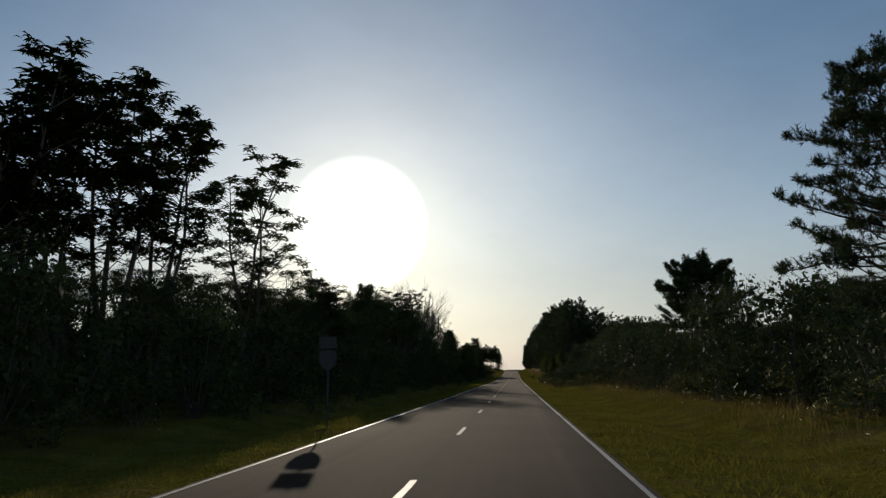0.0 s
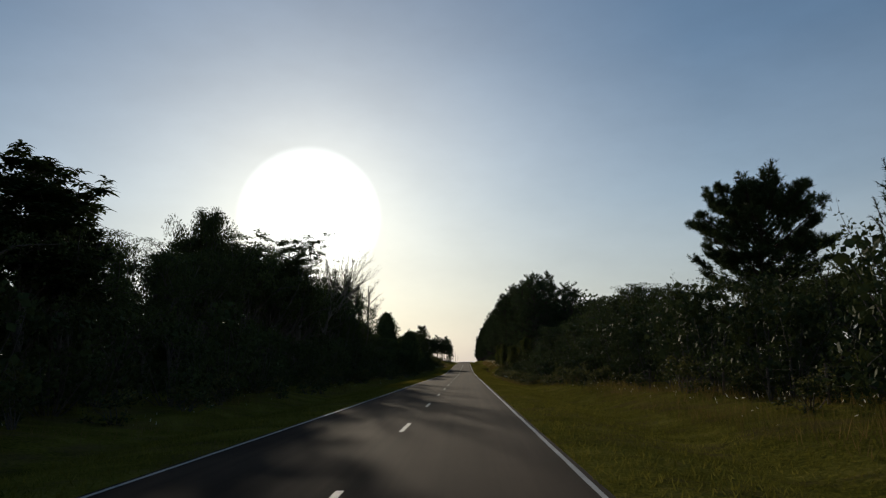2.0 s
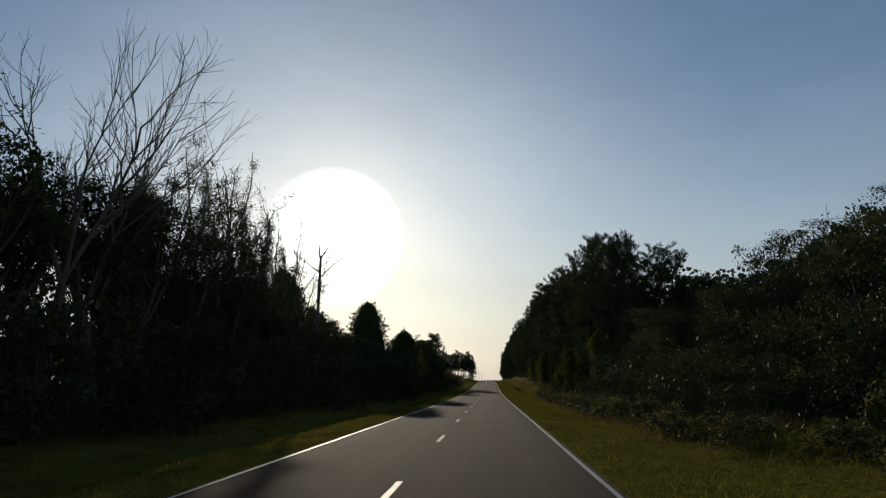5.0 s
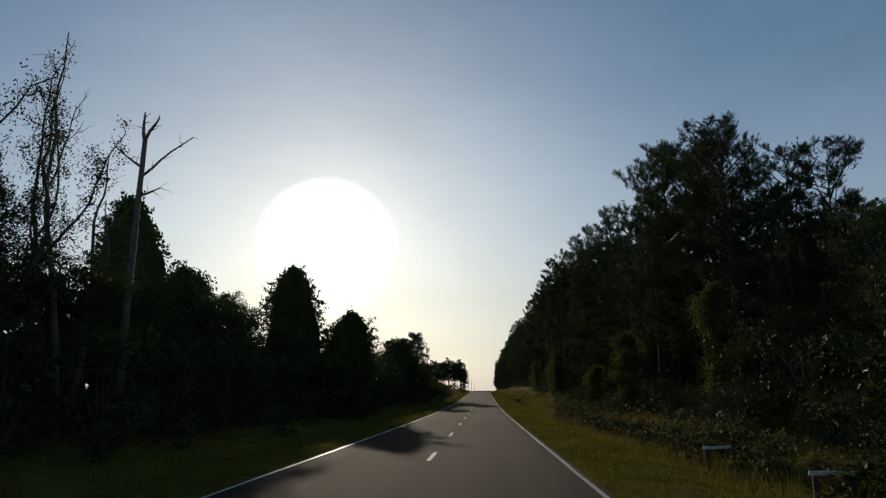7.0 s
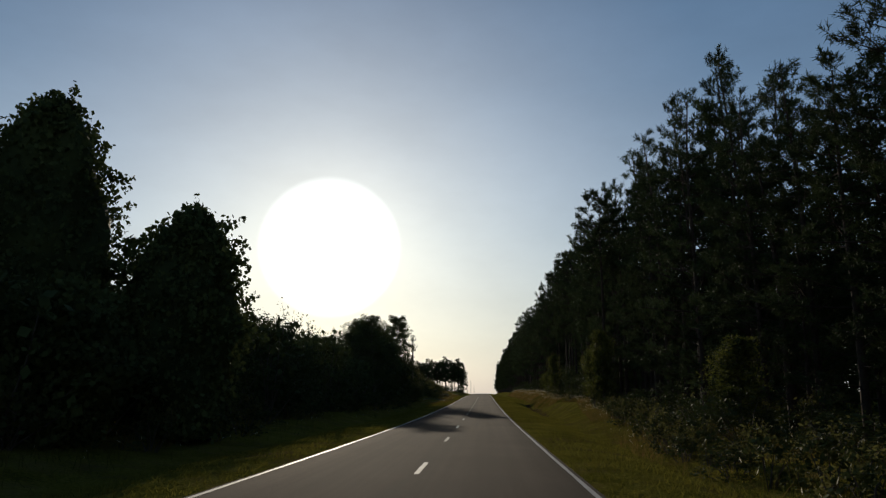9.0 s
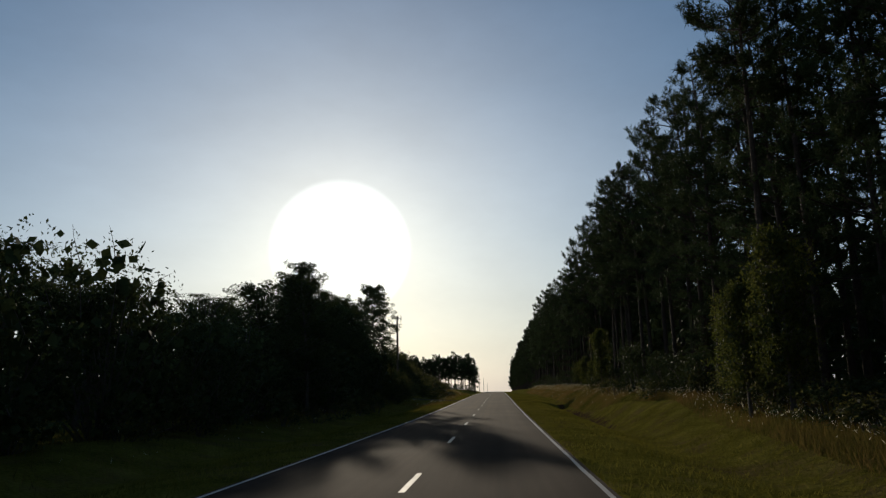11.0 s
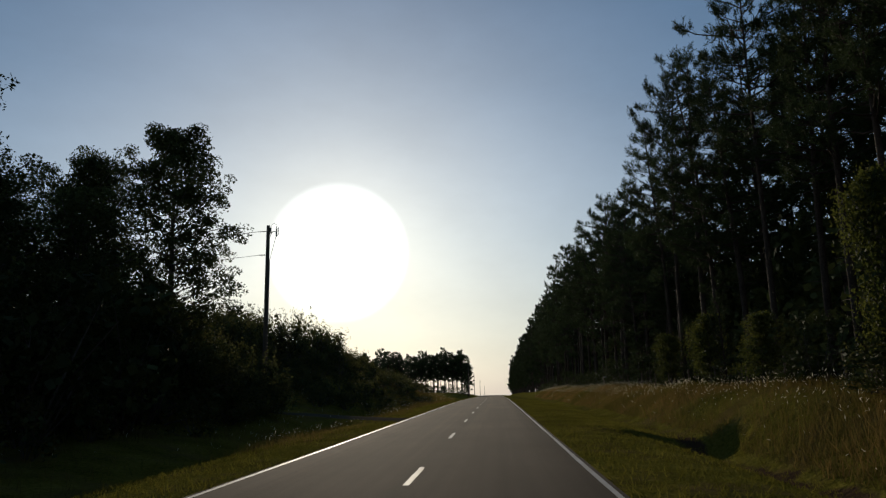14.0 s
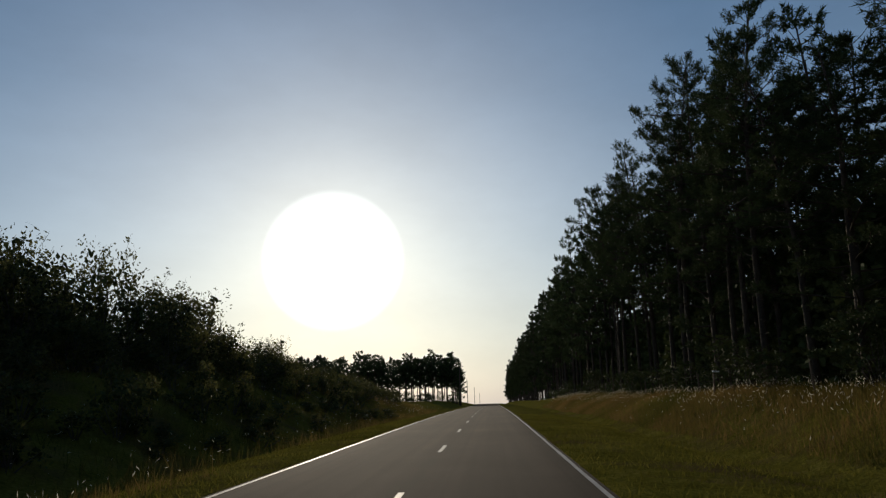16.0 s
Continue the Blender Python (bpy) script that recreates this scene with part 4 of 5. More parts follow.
pine_row(20.2, 264, 400, 5.0, PINE_BACK, 1.4)
pine_row(24.2, 296, 404, 5.6, PINE_BACK, 1.4, 0.84, 1.04, random.Random(77))
far_wall = []
for x, y0, gap in ((15.0, 472, 4.8), (19.0, 402, 7.0)):
    y = y0
    while y < 900:
        far_wall.append((plant.choice(PINE_FAR), (x + plant.uniform(-1, 1), y, plant.uniform(0, 360), plant.uniform(0.9, 1.15), wall_height(y) * plant.uniform(0.8, 1.06) / 20)))
        y += gap * plant.uniform(0.75, 1.25)
joined_pines("distant_pines", far_wall, "distant end of the dark roadside pine wall")

# the far grove: bare trunks in close rows, leafy to the ground at its open end
behind = []
for k in range(132):
    u = (k / 132) ** 1.15
    x, y = -10.4 - 100 * u + plant.uniform(-0.8, 0.8) * min(1, k), 582 + plant.uniform(0, 4) + 5.5 * (k % 4)
    spot = (x, y, plant.uniform(0, 360), plant.uniform(0.85, 1.15), plant.uniform(0.84, 1.10) * (0.82 + 0.16 * math.sin(k * 0.31) ** 2))
    if k % 4 < 2:
        put(PINE_GROVE[k % 3], *spot)
    else:
        behind.append((PINE_GROVE[k % 3], spot))
joined_pines("grove_pines_behind", behind, "bare-trunked pines crowded behind the front of the far grove")
for k, (x, y, h) in enumerate(((-9.6, 580, 15.0), (-10.4, 585, 16.5), (-9.8, 590, 15.5), (-11.5, 581, 12.0))):
    put(PINE_FAR[k % 2], x, y, x * 90, 0.62, h / 20)

# the near pine and the lone round-topped one, with young ones
put(tree("pine", pine_meshes(19.6, 0.21, 6.9, 112, 4.4, 17, 81, False, 0.30, 0.02), "tall open-crowned pine above the hedgerow", "tree"), 22.5, 39.8, 30)
put(tree("pine", pine_meshes(15.0, 0.44, 5.6, 120, 5.0, 16, 82, True, 0.32, 0.028, True, 1.1), "lone pine with a round dense crown above the hedgerow", "tree"), 26.4, 98.0, 0, 1.08, 0.98)
YOUNG = tree("young_pine", candle_meshes(9, 83), "young pointed pine in the hedgerow", "tree", "young pines")
for x, y, s in ((18.2, 58, 1.0), (17.0, 60.5, 0.86), (19.6, 61.5, 0.94), (21.0, 66, 1.0), (19.4, 56, 0.9), (17.4, 63.5, 0.95), (15.6, 168, 1.0), (14.8, 206, 0.9), (14.2, 262, 0.6), (14.6, 318, 0.62), (15.0, 327, 0.55)):
    put(YOUNG, x, y, plant.uniform(0, 360), s)

BROAD = [tree("broadleaf_tree", broad_meshes(10, sp, 90 + i, 96, 0.155), "dense dark green broadleaf tree in the roadside hedgerow", "tree", "hedgerow trees")
         for i, sp in enumerate((0.62, 0.78, 0.55, 0.7))]
AIRY = tree("broadleaf_tree", broad_meshes(10, 0.55, 100, 58, 0.19, 0.62, 0.25, None, False), "open-crowned broadleaf tree with sky between its leaves", "tree")
CLOSE = 2 * [tree("broadleaf_tree", broad_meshes(10, sp, 290 + i, 210, 0.088), "small-leaved dark broadleaf tree close to the road", "tree", "near hedgerow trees") for i, sp in enumerate((0.62, 0.75))]
FINE = [tree("broadleaf_tree", broad_meshes(10, sp, 105 + i, 100, 0.17, 0.66, 0.2, None, True), "small-leaved broadleaf tree standing above the hedgerow", "tree", "tall hedgerow trees")
        for i, sp in enumerate((0.6, 0.75, 0.5))]
OVAL = [tree("broadleaf_tree", oval_meshes(12, r, 405 + i, 0.1, 62, 6, 58, 0.14), "dense dark round-headed broadleaf tree in the thicket", "tree", "round-headed trees") for i, r in enumerate((3.5, 3.0))]
SHRUB = [tree("shrub", shrub_meshes(5, 2.3, 110 + i, 15, 165, 0.125), "dense dark green shrub at the edge of the verge", "shrub", "hedgerow shrubs") for i in range(5)]
LOW = [tree("weed_clump", shrub_meshes(2.2, 1.5, 120 + i, 8, 28, 0.17, M_WEED, 10), "low weedy clump on the roadside bank", "weeds", "bank weeds") for i in range(4)]
SLENDER = [tree("slender_tree", slender_meshes(16, 130 + i, lf, fk, tw), "tall thin ragged tree with a bare crooked top", "tree", "ragged trees")
           for i, (lf, fk, tw) in enumerate(((1.3, 2, 3), (0.9, 3, 5), (1.4, 2, 4), (0.6, 3, 5)))]
SPIKE = [tree("dead_pole_tree", slender_meshes(13, 140 + i, 0.0, 2, tw), "leafless dead stem with broken limbs", "tree", "dead stems")
         for i, tw in enumerate((1, 3))]
BARE = [tree("bare_tree", bare_meshes(16, 150 + i), "leafless tree with a fan of fine twigs", "tree", "bare trees") for i in range(3)]


def scatter(masters, x0, x1, y0, y1, gap, low, high, base):
    """Plants along a strip, base being the master's height."""
    y = y0
    while y < y1:
        h = plant.uniform(low, high) / base
        put(plant.choice(masters), plant.uniform(x0, x1), y, plant.uniform(0, 360), max(h, 0.8) * plant.uniform(0.9, 1.1), h)
        y += gap * plant.uniform(0.7, 1.3)


# right-hand hedgerow, then the undergrowth in front of the pines
scatter(SHRUB, 14.4, 16.6, 22, 158, 3.9, 2.6, 6.8, 5)
scatter(CLOSE, 18.0, 22.0, 24, 48, 5.4, 5.4, 7.0, 10)
scatter(BROAD, 19.0, 22.0, 50, 66, 5.0, 4.6, 5.8, 10)
scatter(BROAD, 18.0, 22.0, 68, 110, 5.0, 4.8, 6.4, 10)
scatter(BROAD, 18.5, 22.5, 110, 138, 5.0, 7.8, 10.0, 10)
scatter(BROAD, 18.5, 22.5, 138, 168, 4.4, 7.2, 9.0, 10)
scatter(BROAD, 24.0, 28.0, 116, 138, 7.0, 9.0, 11.2, 10)
scatter(BROAD, 24.0, 28.0, 140, 160, 7.0, 10.8, 12.4, 10)
scatter(BROAD, 22.0, 27.0, 150, 174, 5.0, 9.2, 11.0, 10)
scatter(SHRUB, 13.6, 15.4, 250, 292, 4.6, 2.4, 4.6, 5)
scatter(SHRUB, 13.8, 15.6, 294, 470, 7.0, 1.6, 3.6, 5)
scatter(BROAD, 15.0, 17.5, 146, 168, 4.0, 5.4, 6.8, 10)
SUNLIT = [tree("sapling", oval_meshes(6, sp, 210 + i, 0.2, 52, 5, 34, 0.12, M_SUNLIT), "broadleaf sapling painted in sunlit yellow-green in front of the dark pines", "tree", "saplings") for i, sp in enumerate((1.7, 1.4))]
for x, y, h in ((12.6, 170.0, 6.4), (11.4, 185.4, 5.6), (12.4, 207.0, 4.2), (12.6, 243.5, 7.0), (12.2, 247.0, 5.6), (13.4, 251.5, 4.6), (13.3, 298.0, 6.6), (14.0, 310.8, 3.6), (14.2, 319.5, 4.4), (14.4, 330.0, 4.0)):
    put(plant.choice(SUNLIT), x, y, plant.uniform(0, 360), plant.uniform(0.75, 0.95), h / 6)
put(tree("pine", pine_meshes(21.2, 0.62, 2.6, 44, 3.8, 15, 84, True, 0.30, 0.024), "pine with a small round crown at the edge of the plantation", "tree"), 13.4, 247.0, 0)
put(AIRY, 20.6, 142.5, 40, 0.75, 1.12)

# where the thicket comes close to the road
def lawn_edge(y):
    return np.interp(y, [85, 125, 200, 225, 262, 284], [12.4, 7.4, 7.4, 9.6, 12.8, 10.4])


def thicket(masters, near, far, y0, y1, gap, low, high, base):
    y = y0
    while y < y1:
        h = plant.uniform(low, high) / base
        put(plant.choice(masters), float(lawn_edge(y)) + plant.uniform(near, far), y, plant.uniform(0, 360), max(h, 0.7) * plant.uniform(0.85, 1.1), h)
        y += gap * plant.uniform(0.7, 1.3)


thicket(LOW, 0.9, 1.7, 96, 256, 2.0, 0.7, 1.5, 2.2)
thicket(SHRUB, 2.6, 4.6, 104, 162, 2.9, 1.8, 3.4, 5)
thicket(SHRUB, 3.0, 5.4, 164, 244, 4.2, 1.2, 2.6, 5)
thicket(SHRUB, 5.0, 7.0, 118, 166, 3.6, 3.0, 5.0, 5)

# left-hand hedgerow
scatter(SHRUB, -15.0, -12.6, 6, 214, 3.6, 4.0, 6.0, 5)
scatter(CLOSE, -19.5, -17.0, 8, 48, 4.8, 6.2, 8.0, 10)
scatter(BROAD, -19.0, -16.5, 48, 62, 4.4, 8.4, 10.0, 10)
scatter(BROAD, -19.5, -16.5, 62, 73, 3.8, 8.4, 9.4, 10)
scatter(BROAD, -19.5, -16.5, 73, 80, 3.6, 5.6, 6.4, 10)
scatter(BROAD, -19.0, -16.5, 80, 90, 3.6, 8.2, 9.5, 10)
scatter(BROAD, -19.0, -16.5, 90, 111, 3.6, 11.2, 12.6, 10)
scatter(BROAD, -18.5, -16.0, 111, 131, 3.6, 10.4, 11.8, 10)
scatter(BROAD, -18.5, -16.0, 131, 150, 3.8, 8.8, 10.2, 10)
scatter(BROAD, -20.0, -16.5, 150, 186, 4.4, 7.0, 9.0, 10)
scatter(SHRUB, -15.5, -12.5, 212, 312, 3.0, 5.0, 7.5, 5)
scatter(SHRUB, -19.5, -16.0, 294, 312, 1.9, 4.6, 6.0, 5)
scatter(BROAD, -20.0, -16.0, 222, 264, 5.0, 6.8, 8.6, 10)
scatter(BROAD, -20.0, -16.0, 266, 306, 6.0, 8.5, 10.5, 10)
for x, y, h in ((-12.8, 270.5, 11.0), (-15.5, 279.5, 10.6), (-16.5, 286.5, 9.6), (-16.0, 274, 10.4), (-14.0, 263.5, 8.3), (-16.8, 283, 11.0), (-15.5, 289.0, 9.8), (-14.6, 293.5, 10.8), (-15.5, 298.0, 9.4), (-15.6, 303.5, 9.2), (-17.4, 301, 8.6)):
    put(plant.choice(OVAL), x, y, plant.uniform(0, 360), 1.0, h / 11.2)
put(tree("broadleaf_tree", oval_meshes(14.8, 3.7, 401, 0.05, 112, 6, 70, 0.16), "tall feathery broadleaf tree at the end of the thicket", "tree"), -14.4, 311.0, 15)
for x, y, h in ((-18.2, 309.2, 12.8), (-16.9, 306.6, 11.8), (-19.4, 304.0, 10.4), (-20.3, 197.3, 10.4), (-23.4, 195.0, 9.6), (-17.4, 188.5, 8.0), (-16.4, 281.0, 11.8), (-15.8, 286.0, 11.4), (-17.4, 134.0, 11.8), (-17.6, 141.2, 11.4), (-18.6, 88.5, 9.4), (-19.2, 93.5, 10.4), (-18.6, 98.5, 10.6), (-18.4, 155.0, 10.8), (-19.2, 160.0, 11.2), (-20.0, 165.0, 11.4)):
    put(plant.choice(OVAL), x, y, plant.uniform(0, 360), 0.95, h / 12)
put(FINE[0], -16.4, 86.2, 70, 0.7, 1.0)
put(FINE[2], -17.6, 90.2, 20, 0.7, 1.38)
put(FINE[1], -17.0, 97.5, 120, 0.95, 1.35)

for seed, x, y, h in ((160, -18.7, 30.0, 16.3), (161, -18.6, 26.5, 14.6), (162, -17.9, 33.0, 17.4), (164, -17.3, 36.5, 16.6), (163, -16.6, 48.5, 17.4), (165, -16.4, 67.2, 10.4), (166, -16.8, 70.8, 11.2)):
    put(tree("silk_tree", silk_meshes(h, seed, 5.6 if seed == 163 else 3.4, 0.40, 3, 20), "silk tree with flat layered sprays of fern-like leaves", "tree", "silk trees"), x, y, seed * 40)
put(tree("umbrella_tree", silk_meshes(13.2, 170, 3.4, 0.6, 4, 30, True), "flat-topped broadleaf tree above the thicket", "tree"), -17.0, 105.5, 0)

for i, (x, y, h) in enumerate(((-16.2, 112, 16.8), (-17.0, 117, 17.6), (-15.4, 123, 17.5), (-17.5, 130, 14.8), (-15.5, 127, 15.4), (-16.5, 133, 13.6))):
    put(BARE[i % 3], x, y, i * 77, 1.0, h / 16)
for i, (x, y, h) in enumerate(((-16.0, 134, 15.2), (-16.3, 137.5, 15.6), (-17.5, 140, 15.8), (-16.0, 143.2, 17.4), (-15.2, 147, 15.6), (-17.0, 150, 14.6),
                               (-16.0, 152.5, 14.6), (-16.8, 157, 14.4), (-14.6, 153.5, 12.6), (-18.5, 157.0, 16.2), (-17.8, 160.0, 15.2), (-18.6, 163.2, 16.6), (-17.0, 158.6, 14.2), (-19.6, 161.6, 17.2), (-18.2, 154.0, 14.2), (-19.8, 167.4, 18.7), (-19.7, 146.7, 19.6), (-17.2, 145.5, 18.4), (-15.0, 136, 14.6), (-15.6, 139.4, 15.6), (-14.8, 141, 13.5), (-16.6, 145.6, 15.0), (-15.0, 131.5, 13.6))):
    put(SLENDER[i % 4], x, y, i * 61, 1.0, h / 16)
for i, (x, y, h) in enumerate(((-16.0, 146, 14.5), (-16.3, 165.2, 17.6), (-17.2, 167.1, 13.0))):
    put(SPIKE[i % 2], x, y, i * 100, 1.0, h / 13)
put(tree("dead_tree", snag_meshes(17.0, 180), "bare dead tree with a forked top and broken arms", "tree"), -16.4, 170.5, 0)

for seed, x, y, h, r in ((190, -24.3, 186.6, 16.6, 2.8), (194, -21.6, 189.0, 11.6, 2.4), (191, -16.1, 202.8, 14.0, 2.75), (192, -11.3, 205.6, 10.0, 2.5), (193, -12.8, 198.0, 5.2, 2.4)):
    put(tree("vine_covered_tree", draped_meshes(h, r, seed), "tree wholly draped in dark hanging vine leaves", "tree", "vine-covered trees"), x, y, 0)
for x, y, h in ((-16.6, 182.0, 8.2), (-22.5, 189, 10.0), (-19.0, 183, 10.4), (-23.0, 199, 6.5)):
    put(plant.choice(BROAD), x, y, plant.uniform(0, 360), 1.0, h / 10)

# the bank beyond the pole
FEATHER = [tree("bank_bush", shrub_meshes(5, 2.7, 200 + i, 18, 70, 0.19, M_WEED, 32, 0.42), "feathery grey-green bush on top of the bank", "shrub", "bank bushes") for i in range(3)]
def off_drive(x, y):
    return abs(y - float(drive_y(abs(x)))) > 3.2 or abs(x) > 23


def bank_plants(masters, x0, x1, y0, y1, gap, low, high, base):
    y = y0
    while y < y1:
        x, h = plant.uniform(x0, x1), plant.uniform(low, high) / base
        if off_drive(x, y):
            put(plant.choice(masters), x, y, plant.uniform(0, 360), max(h, 0.75) * plant.uniform(0.85, 1.1), h)
        y += gap * plant.uniform(0.7, 1.3)


for x0, x1, y0, y1, gap, low, high in ((-31, -23.5, 328, 362, 1.8, 6.4, 7.6), (-23.5, -19.5, 331, 348, 1.8, 5.6, 6.6), (-20.5, -17, 310, 325, 2.3, 4.8, 5.6), (-21, -17, 342, 366, 1.9, 4.6, 5.7), (-18, -14.5, 338, 372, 2.2, 2.2, 3.2),
                                       (-22, -17, 366, 384, 2.0, 3.1, 4.2), (-22, -16, 384, 440, 2.6, 2.2, 3.2), (-17, -12.5, 372, 430, 2.4, 1.6, 2.4)):
    bank_plants(FEATHER, x0, x1, y0, y1, gap, low, high, 5)
for k in range(46):
    u, off = plant.uniform(10, 22), plant.uniform(5.0, 13.0)
    h = 0.5 + 0.06 * (off - 5) + 0.08 * (u - 10) + plant.uniform(0, 0.6)
    m, base = (LOW, 2.2) if h < 1.7 else (FEATHER, 5)
    put(plant.choice(m), -u, float(drive_y(u)) + off, plant.uniform(0, 360), max(h / base, 0.6), h / base)
for k in range(22):
    u, off = plant.uniform(11, 21), plant.uniform(5.0, 11.0)
    put(plant.choice(LOW), -u, float(drive_y(u)) - off, plant.uniform(0, 360), 0.7, plant.uniform(0.5, 1.1) / 2.2)
bank_plants(FEATHER, -17.0, -13.2, 311, 320, 1.1, 3.4, 4.8, 5)
bank_plants(FEATHER, -13.2, -11.4, 312, 320, 1.6, 2.2, 3.2, 5)
put(FEATHER[1], -19.3, 353.0, 40, 0.9, 1.36)
bank_plants(LOW, -15.0, -11.0, 336, 400, 1.9, 1.0, 1.9, 2.2)
bank_plants(LOW, -12.0, -8.8, 338, 396, 2.2, 0.5, 1.0, 2.2)
bank_plants(LOW, -16.0, -12.5, 306, 324, 2.2, 0.8, 1.6, 2.2)
scatter(LOW, -13.0, -9.6, 20, 312, 4.8, 0.9, 1.7, 2.2)
scatter(LOW, 12.0, 13.6, 24, 300, 6.0, 0.9, 1.8, 2.2)
scatter(SHRUB, -60.0, -14.0, 430, 570, 7.0, 2.0, 3.2, 5)
for k in range(26):
    put(plant.choice(SHRUB), -11 - 3.0 * k, 576 + plant.uniform(0, 5), plant.uniform(0, 360), 0.9, plant.uniform(0.5, 0.9))


# ---- the woods behind, too deep to tell apart ----
def woods(name, strips, label, seed):
    rng = np.random.default_rng(seed)
    green = Shape()
    for x0, x1, y0, y1, h, n in strips:
        x, y = rng.uniform(x0, x1, n), rng.uniform(y0, y1, n)
        top = h * rng.uniform(0.55, 1.0, n)
        for a, b, t in zip(x, y, top):
            m = 150
            u = rng.uniform(0, 1, m) ** 0.8
            r = (1.15 - 0.7 * u) * t * 0.20
            az = rng.uniform(0, 6.283, m)
            at = np.stack([a + r * np.cos(az), b + r * np.sin(az), float(ground_z(a, b)) + t * u], -1)
            leaves(green, at, 0.72, rng, 0.4, 0.7)
    # The woods take the darkened greens, shade painted in.
    return tagged(new(name, green.mesh(name, M_CORE)), label, "woods", kind="stuff")


woods("background_woods", ((22, 44, 186, 258, 18.0, 200), (22, 44, 258, 480, 14.0, 600), (18.5, 22, 262, 470, 10.5, 260), (-21, -18.5, 14, 200, 6.0, 120), (26, 44, 150, 186, 10.0, 60), (28, 50, 0, 150, 9.5, 150), (-38, -20, 0, 80, 7.5, 150), (-38, -20, 80, 205, 9.0, 240), (-40, -22, 205, 312, 8.4, 150), (-62, -30, 320, 430, 6.0, 170), (-40, -22, 304, 322, 8.5, 60)),
      "dark tangled woods behind the roadside trees", 5)


# ---- grass ----
def blades(s, x, y, height, width, rng, lean=0.35):
    n = len(x)
    base = np.stack([x, y, ground_z(x, y) - 0.01], -1)
    az = rng.uniform(0, 6.283, n)
    side = np.stack([np.cos(az), np.sin(az), 0 * az], -1) * width[:, None]
    tip = base + np.stack([rng.normal(0, lean, n) * height, rng.normal(0, lean, n) * height, height], -1)
    v = np.stack([base - side, base + side, tip], 1).reshape(-1, 3)
    s.add(v, np.arange(3 * n).reshape(-1, 3))
    return tip


def patchy(x, y):
    return 0.5 + 0.3 * np.sin(x * 0.8 + 0.21 * y) + 0.2 * np.sin(0.33 * y - 1.3 * x)


grng = np.random.default_rng(7)
mown = Shape()
for lo, hi, n in ((3.64, 10.6, 110000), (-8.5, -3.64, 76000)):
    x, y = grng.uniform(lo, hi, n), 6 + 374 * grng.uniform(0, 1, n) ** 1.0
    keep = (gully(x, y) < 0.1) & ~((x < 0) & (np.abs(y - drive_y(np.abs(x))) < 2.2)) & ~((x > 0) & (x > lawn_edge(y) + 0.6))
    x, y = x[keep], y[keep]
    n = len(x)
    blades(mown, x, y, grng.uniform(0.04, 0.12, n) + 0.05 * patchy(x, y), grng.uniform(0.008, 0.02, n), grng, 0.6)
tagged(new("mown_grass", mown.mesh("mown_grass", M_BLADE)), "short yellow-green mown grass on the verges", "grass", kind="stuff")

tall, seeds = Shape(), Shape()
for lo, hi, y0, y1, n, hmin, hmax in ((6.9, 14.5, 14, 230, 42000, 0.25, 0.7), (9.4, 15.0, 230, 440, 190000, 0.14, 0.55), (-15.0, -8.5, 10, 300, 26000, 0.2, 0.6),
                                      (-13.0, -4.8, 300, 334, 9000, 0.15, 0.4), (-17.0, -7.0, 300, 440, 36000, 0.3, 0.9)):
    x, y = grng.uniform(lo, hi, n), grng.uniform(y0, y1, n)
    keep = (gully(x, y) < 0.1) & (grng.uniform(0, 1, n) < 0.35 + 0.65 * patchy(x, y))
    keep &= ~((x < 0) & (np.abs(y - drive_y(np.abs(x))) < 2.3))
    keep &= ~((x > 0) & (x < lawn_edge(y) - 0.5 - 2.5 * (y < 90)))
    keep &= ~((x < 0) & (y > 300) & (y < 334) & (x > -12) & (hmax > 0.5))
    x, y = x[keep], y[keep]
    tip = blades(tall, x, y, grng.uniform(hmin, hmax, len(x)) * (0.7 + 0.5 * patchy(x, y)), grng.uniform(0.005, 0.014, len(x)), grng, 0.32)
    chance = np.where(x > 11.4, 0.075, np.where(x > 0, 0.006, 0.05)) if y0 > 220 else 0.04
    pick = tip[grng.uniform(0, 1, len(tip)) < chance] + np.array([0, 0, 0.12])
    leaves(seeds, pick, 0.14, grng, -1.6, 0.15)
tagged(new("tall_grass", tall.mesh("tall_grass", M_TALL)), "tall dry roadside grass on the banks", "grass", kind="stuff")
tagged(new("seed_heads", seeds.mesh("seed_heads", M_SEED)), "pale seed heads on the tall grass", "grass", kind="stuff")


